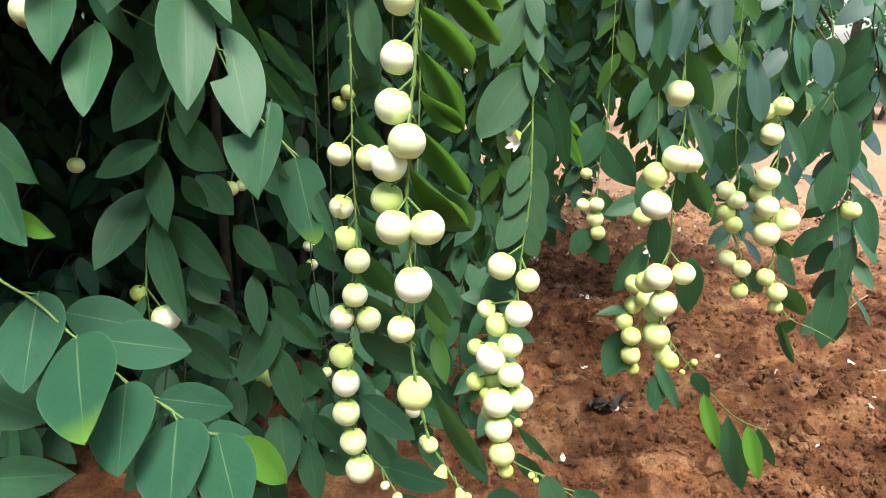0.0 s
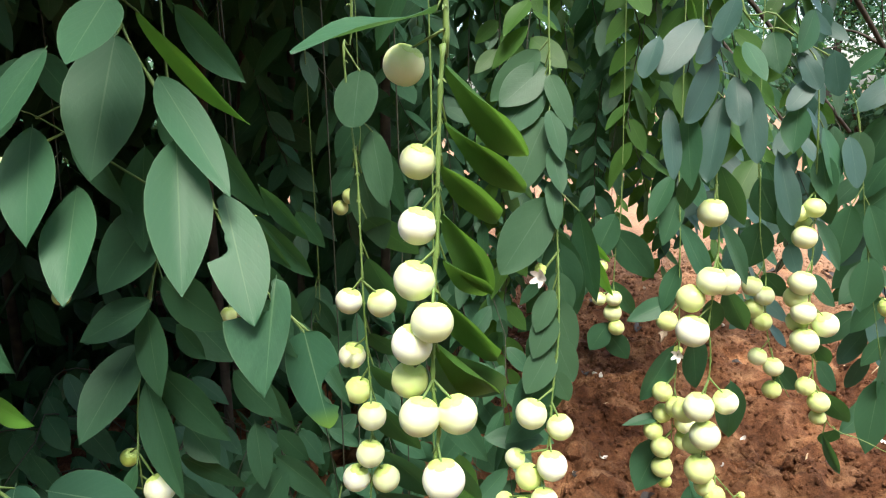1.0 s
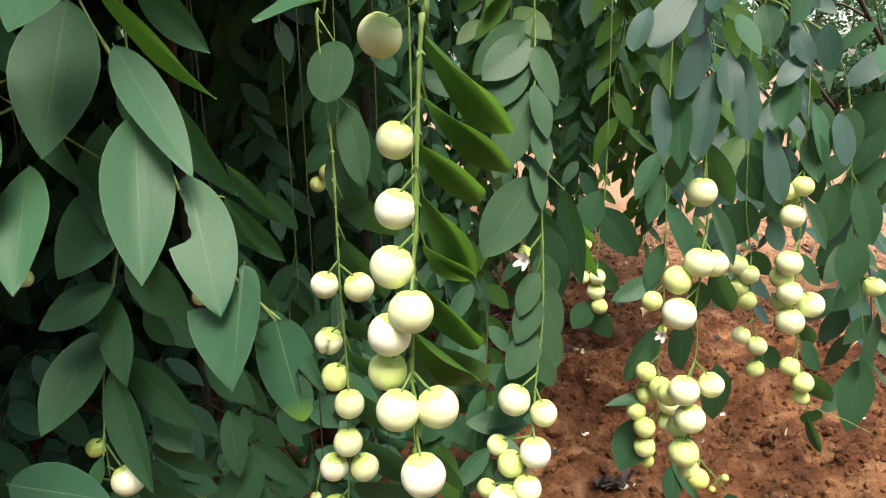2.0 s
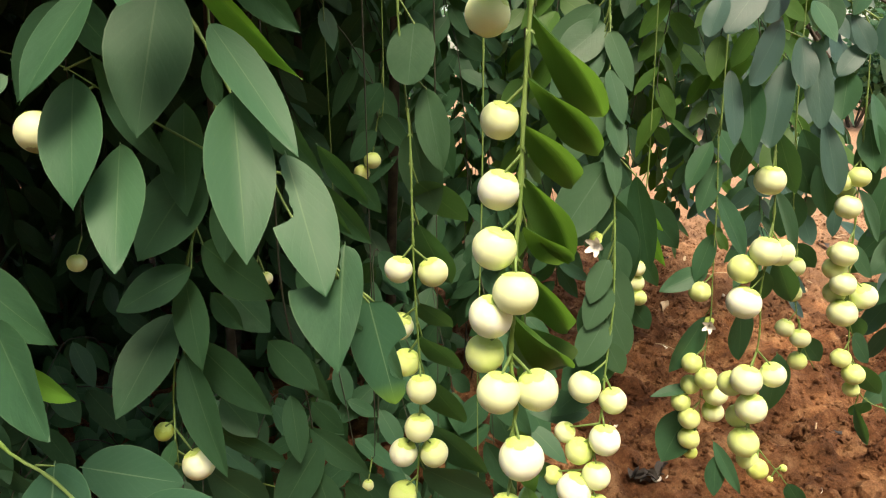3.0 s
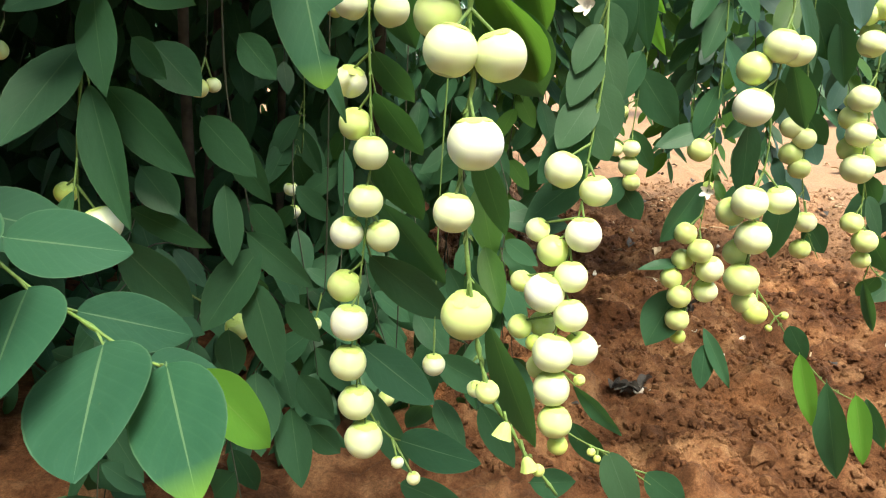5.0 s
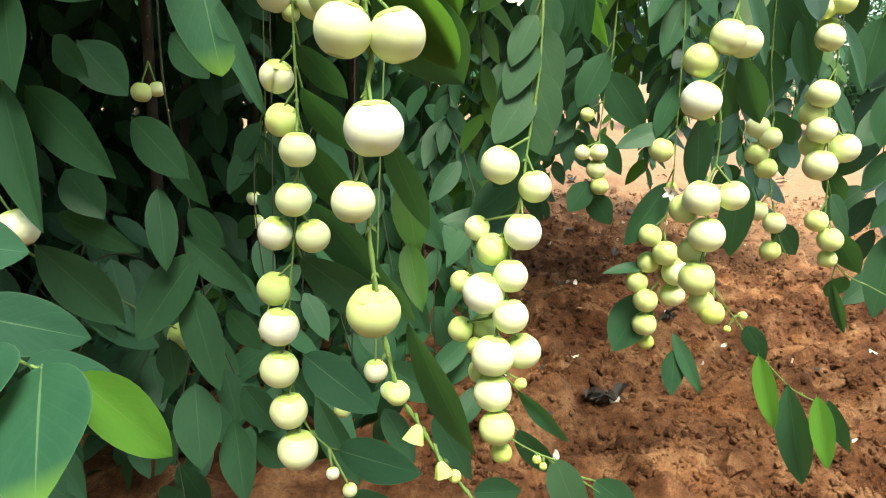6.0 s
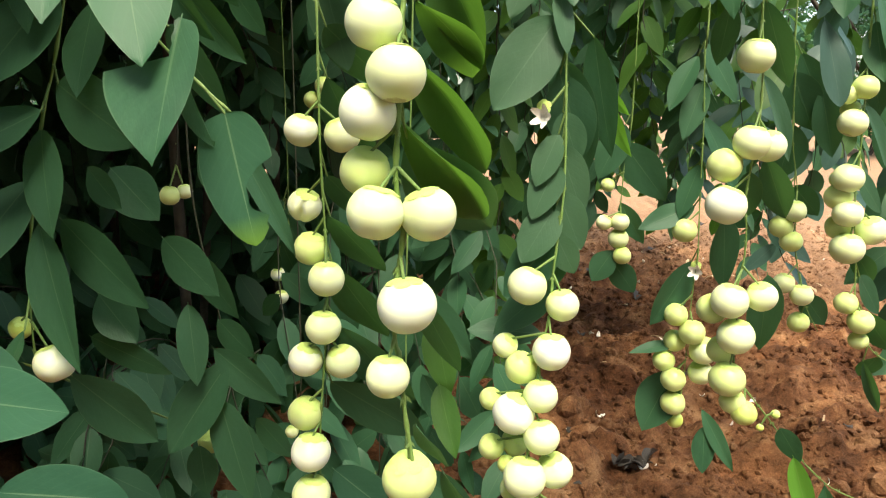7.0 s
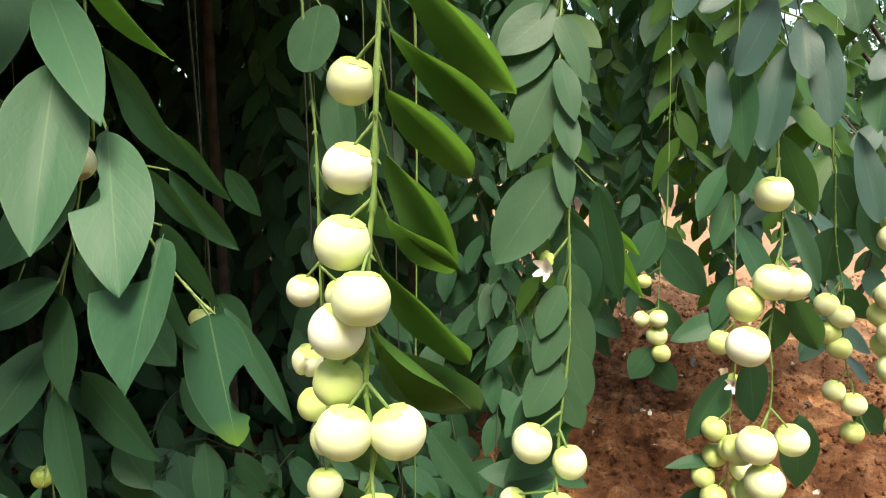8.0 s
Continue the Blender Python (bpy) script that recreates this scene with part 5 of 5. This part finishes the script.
def leaf_mass(name, label, box, count, size, seed, kind="stuff", rounded=False):
    """Leaves too deep in the shrub to be told apart, and masses added to block light, as one mesh; rounded: with an
    uneven dome for an outline.
    """
    r = random.Random(seed)
    verts, faces, uvs = [], [], []
    for _ in range(count):
        u = [r.random() for _ in range(3)]
        if rounded and (sum(abs(2 * k - 1) ** 3 for k in (u[0], u[1], 0.5 + 0.5 * u[2])) > 1.0 + 0.35 * math.sin(9 * u[0] + 7 * u[1]) + r.gauss(0, 0.12)):
            continue
        p = Vector([side[0] + (side[1] - side[0]) * k for side, k in zip(box, u)])
        # the far ends are ragged
        p.x -= abs(r.gauss(0, 0.16)) if u[0] < 0.15 else 0.0
        p.y += abs(r.gauss(0, 0.14)) if u[1] > 0.85 else 0.0
        a = Vector((r.gauss(0, 0.6), r.gauss(0, 0.6), -r.uniform(0.3, 1.2))).normalized() * size * r.uniform(0.7, 1.3)
        w = a.cross(Vector((r.gauss(0, 0.8), r.gauss(-0.6, 0.6), r.gauss(0.2, 0.5)))).normalized() * size * 0.20
        f = w.cross(a).normalized() * size * 0.08
        n = len(verts)
        verts.append(p)
        uvs.append((0.5, 0))
        for v, wide in OUTLINE:
            sag = f * (1 - 2.4 * (v - 0.45) ** 2)
            verts += [p + a * v - w * wide, p + a * v + sag, p + a * v + w * wide]
            uvs += [(0, v), (0.5, v), (1, v)]
        verts.append(p + a)
        uvs.append((0.5, 1))
        faces += [(n, n + 2, n + 1), (n, n + 3, n + 2), (n + 13, n + 10, n + 11), (n + 13, n + 11, n + 12)]
        for k in (n + 1, n + 4, n + 7):
            faces += [(k, k + 1, k + 4, k + 3), (k + 1, k + 2, k + 5, k + 4)]
    ob = new(name, mesh_from(name, verts, faces, LEAF, uvs))
    tagged(ob, label, "foliage", kind=kind)


leaf_mass("inner_foliage", "dense dark leaves deep inside the shrub", ((-1.7, 0.0), (1.05, 2.0), (0.02, 1.0)), 7000, 0.08, 61)
# Crown to eaves: leaf masses added mostly out of view to block light.
leaf_mass("crown_foliage", "unseen green leaves of the shrub's crown, added to block light from above", ((-1.9, 0.02), (0.32, 2.1), (0.93, 1.9)), 21000, 0.08, 62, rounded=True)
leaf_mass("upper_foliage", "unseen leaves under the shrub's crown, added to shade its inside", ((-1.7, -0.03), (0.33, 0.9), (0.78, 1.0)), 5000, 0.075, 64)
leaf_mass("front_foliage", "unseen overhanging leaves added to shade the branches behind the front", ((-1.3, -0.10), (0.315, 0.62), (0.66, 0.95)), 4400, 0.07, 65)
leaf_mass("side_foliage", "unseen leaves beside the shrub, added to block light from the left", ((-1.5, -0.43), (0.22, 0.42), (0.15, 0.95)), 2000, 0.07, 66)
leaf_mass("edge_foliage", "unseen leaves added over the open soil to shade what hangs behind", ((0.0, 0.5), (0.75, 1.7), (0.84, 1.05)), 1500, 0.06, 67)
leaf_mass("roof_foliage", "leaves added under the shrub's crown to darken its inside", ((-1.7, -0.06), (0.64, 1.2), (0.64, 0.86)), 2600, 0.07, 68)
leaf_mass("eaves_foliage", "leaves added under the shrub's overhang to shade the leaves below", ((-0.7, -0.12), (0.38, 0.5), (0.60, 0.69)), 420, 0.05, 70)
leaf_mass("low_foliage", "dark leaves near the foot of the shrub", ((-1.2, 0.0), (0.62, 1.4), (0.03, 0.13)), 1600, 0.062, 63)

# ---------------------------------------------------------------- distance
def far_leaf_cloud(ob, centre, size, count, leaf_size, seed):
    """A crown of many small leaves with an uneven outline, as one mesh."""
    r = random.Random(seed)
    verts, faces, uvs = [], [], []
    lobes = [(Vector((r.uniform(-0.7, 0.7), r.uniform(-0.7, 0.7), r.uniform(-0.6, 0.7))), r.uniform(0.3, 0.6)) for _ in range(9)]
    for _ in range(count):
        c, s = r.choice(lobes)
        d = Vector((r.gauss(0, 1), r.gauss(0, 1), r.gauss(0, 1))).normalized() * s * r.random() ** 0.35
        p = Vector(centre) + Vector(((c + d).x * size[0], (c + d).y * size[1], (c + d).z * size[2]))
        a = Vector((r.gauss(0, 1), r.gauss(0, 1), r.gauss(0, 0.6) - 0.5)).normalized() * leaf_size * r.uniform(0.7, 1.3)
        w = a.cross(Vector((r.gauss(0, 1), r.gauss(0, 1), r.gauss(0, 1)))).normalized() * leaf_size * 0.26
        n = len(verts)
        verts += [p, p + a * 0.45 + w, p + a, p + a * 0.45 - w]
        uvs += [(0.5, 0), (1, 0.45), (0.5, 1), (0, 0.45)]
        faces.append((n, n + 1, n + 2, n + 3))
    place("crown", mesh_from("crown", verts, faces, LEAF, uvs, smooth=False), ob, Matrix.Identity(4))


def far_tree(x, y, height, spread, seed, leaves=5000):
    r = random.Random(seed)
    ob = thing("tree", (x, y, 0), "distant leafy tree with an open uneven crown", "tree", "trees beyond the field")
    trunk = [(x, y, -0.1), (x + 0.1, y, height * 0.25), (x + 0.05 + r.uniform(-0.2, 0.2), y, height * 0.5), (x + r.uniform(-0.3, 0.3), y, height * 0.8)]
    place("trunk", tube_mesh("trunk", trunk, height * 0.035, height * 0.012, BARK), ob, Matrix.Identity(4))
    for k in range(5):
        a = 6.28 * k / 5 + r.random()
        z = height * r.uniform(0.35, 0.6)
        limb = [(x, y, z), (x + math.cos(a) * spread * 0.4, y + math.sin(a) * spread * 0.4, z + height * 0.12), (x + math.cos(a) * spread * 0.75, y + math.sin(a) * spread * 0.75, z + height * 0.2)]
        place("limb", tube_mesh("limb", limb, height * 0.013, height * 0.004, BARK, sides=6), ob, Matrix.Identity(4))
    far_leaf_cloud(ob, (x, y, height * 0.62), (spread, spread, height * 0.42), leaves, height * 0.035, seed)


for k in range(9):
    far_tree(-8 + 5.2 * k + R.uniform(-1, 1), 26 + R.uniform(-3, 8), R.uniform(4.5, 7), R.uniform(2.4, 3.4), 700 + k)


def row_shrub(x, y, height, spread, seed, leaves=2200):
    r = random.Random(seed)
    ob = thing("shrub", (x, y, 0), "green leafy shrub of a row; the row behind the camera is added, unseen, to block light", "shrub", "shrubs in the field")
    for k in range(6):
        a = 6.28 * k / 6 + r.random()
        line = [(x, y, 0.0), (x + math.cos(a) * spread * 0.3, y + math.sin(a) * spread * 0.3, height * 0.5), (x + math.cos(a) * spread * 0.7, y + math.sin(a) * spread * 0.7, height * 0.85)]
        place("stem", tube_mesh("stem", line, 0.008, 0.003, BARK, sides=6), ob, Matrix.Identity(4))
    far_leaf_cloud(ob, (x, y, height * 0.6), (spread, spread, height * 0.5), leaves, 0.07, seed)


# Unseen row added behind the camera to block low light from the front.
for k in range(9):
    row_shrub(-3.0 + 0.8 * k, -1.35 + R.uniform(-0.1, 0.1), R.uniform(2.05, 2.3), R.uniform(0.6, 0.7), 900 + k, 9000)
for k in range(7):
    row_shrub(-2.6 + 1.1 * k + R.uniform(-0.2, 0.2), 3.6 + R.uniform(-0.3, 0.6) + 0.25 * k, R.uniform(0.6, 0.9), R.uniform(0.4, 0.6), 800 + k)


# ---------------------------------------------------------------- small things on the soil
def husk_mesh():
    """A curled piece of dry fruit wall: a bowl-like crescent with thickness."""
    verts, faces = [], []
    n, m = 12, 5
    for layer in (1.0, 0.86):
        for i in range(n + 1):
            a = -1.5 + 3.0 * i / n
            w = 0.75 * math.cos(a * 0.95) + 0.05
            for j in range(m):
                c = (j / (m - 1) - 0.5) * 2 * w
                verts.append((layer * math.sin(a) * math.cos(c * 0.6), layer * math.sin(c), layer * (1 - math.cos(a) * math.cos(c * 0.8)) - (1 - layer)))
    k = (n + 1) * m
    for i in range(n):
        for j in range(m - 1):
            q = i * m + j
            faces += [(q, q + 1, q + m + 1, q + m), (k + q, k + q + m, k + q + m + 1, k + q + 1)]
        faces += [(i * m, (i + 1) * m, k + (i + 1) * m, k + i * m), (i * m + m - 1, k + i * m + m - 1, k + (i + 1) * m + m - 1, (i + 1) * m + m - 1)]
    return mesh_from("husk", verts, faces, PETAL)


HUSK = husk_mesh()


def fallen(x, y, r, seed):
    q = Euler((0.5 * math.sin(seed * 2.3), 0.5 * math.cos(seed * 1.7), seed * 2.1))
    ob = new("fallen_husk", HUSK)
    ob.matrix_basis = Matrix.LocRotScale((x, y, ground_height(x, y) + r * 0.1), q, (r, r * 0.8, r))
    tagged(ob, "small curled white fruit husk lying on the soil", "husk", "fallen husks")


for k, (x, y, r) in enumerate(((0.219, 0.754, 0.0075), (0.155, 0.833, 0.006), (0.23, 1.068, 0.006), (0.388, 0.856, 0.005), (0.327, 0.813, 0.006))):
    fallen(x, y, r, k)
for k in range(44):
    fallen(R.uniform(0.08, 0.95), R.uniform(0.66, 1.7), R.uniform(0.003, 0.0065), 10 + k)


def straw(x, y, length, turn):
    z = ground_height(x, y) + 0.004
    d = Vector((math.cos(turn), math.sin(turn), 0)) * length
    p = Vector((x, y, z))
    e = p + d
    e.z = ground_height(e.x, e.y) + 0.004
    mid = (p + e) / 2 + Vector((0, 0, 0.004))
    ob = new("dry_twig", tube_mesh("dry_twig", [p, mid, e], 0.0011, 0.0007, STRAW, sides=5, sub=3))
    tagged(ob, "short dry straw-coloured twig on the soil", "twig", "dry twigs")


for k in range(34):
    straw(R.uniform(0.05, 1.2), R.uniform(0.72, 1.9), R.uniform(0.015, 0.06), R.uniform(0, 6.28))


def withered(x, y, size, seed):
    """A dried-up sprig: thin dark stalks with shrivelled rolled leaves and one pale husk caught in it."""
    r = random.Random(seed)
    z = ground_height(x, y)
    ob = thing("withered_sprig", (x, y, z), "shrivelled blackened sprig of dead leaves lying on the soil", "sprig", "dead sprigs")
    for k in range(3):
        a = r.uniform(0, 6.28)
        e = Vector((math.cos(a), 0.7 * math.sin(a), 0)) * size * r.uniform(0.5, 0.8)
        p = Vector((x, y, z + 0.006)) + Vector((r.gauss(0, 0.15), r.gauss(0, 0.15), 0)) * size
        line = [p - e * 0.4, p + Vector((0, 0, size * r.uniform(0.1, 0.25))), p + e * 0.5 + Vector((0, 0, size * r.uniform(0.0, 0.25))), p + e]
        place("stalk", tube_mesh("stalk", line, 0.0014, 0.0006, DEAD, sides=5, sub=3, knots=0.4, seed=k), ob, Matrix.Identity(4))
    for k in range(7):
        me = leaf_mesh("dead_leaf_blade", DEAD, rows=12, cols=6, fold=1.6 + 0.3 * (k % 3), bow=0.6, twist=2.5 * r.uniform(-1, 1), wave=0.16, seed=seed + k)
        m = Matrix.LocRotScale((x + r.gauss(0, 0.22) * size, y + r.gauss(0, 0.2) * size, z + 0.004 + 0.006 * r.random()), Euler((r.uniform(-0.3, 0.5), r.uniform(-0.6, 0.6), r.uniform(0, 6.28))), (size * 0.4, size * r.uniform(0.5, 0.9), size * 0.3))
        place("blade", me, ob, m)


withered(0.205, 0.752, 0.027, 3)
fallen(0.212, 0.742, 0.0065, 4)
withered(0.33, 0.93, 0.018, 9)


def flake(x, y, size, seed):
    """A flat scrap of dry leaf that lies on the soil."""
    r = random.Random(seed)
    ob = new("leaf_scrap", SCRAP[seed % 3])
    q = Euler((r.uniform(-0.35, 0.35), r.uniform(-0.35, 0.35), r.uniform(0, 6.28)))
    ob.matrix_basis = Matrix.LocRotScale((x, y, ground_height(x, y) + size * 0.15), q, (size * r.uniform(0.4, 0.7), size, size))
    tagged(ob, "small dry brown scrap of leaf on the soil", "leaf", "leaf scraps")


SCRAP = [leaf_mesh("leaf_scrap", STRAW if k == 1 else DEAD, rows=6, cols=4, fold=0.12 + 0.1 * k, bow=0.2, wave=0.08, bites=((1, 0.6, 0.3, 0.3),) if k else (), seed=120 + k) for k in range(3)]
for k in range(60):
    flake(R.uniform(0.05, 1.0), R.uniform(0.64, 1.7), R.uniform(0.008, 0.022), 40 + k)
for k in range(50):
    flake(R.uniform(0.3, 1.5), R.uniform(1.3, 2.6), R.uniform(0.02, 0.05), 120 + k)
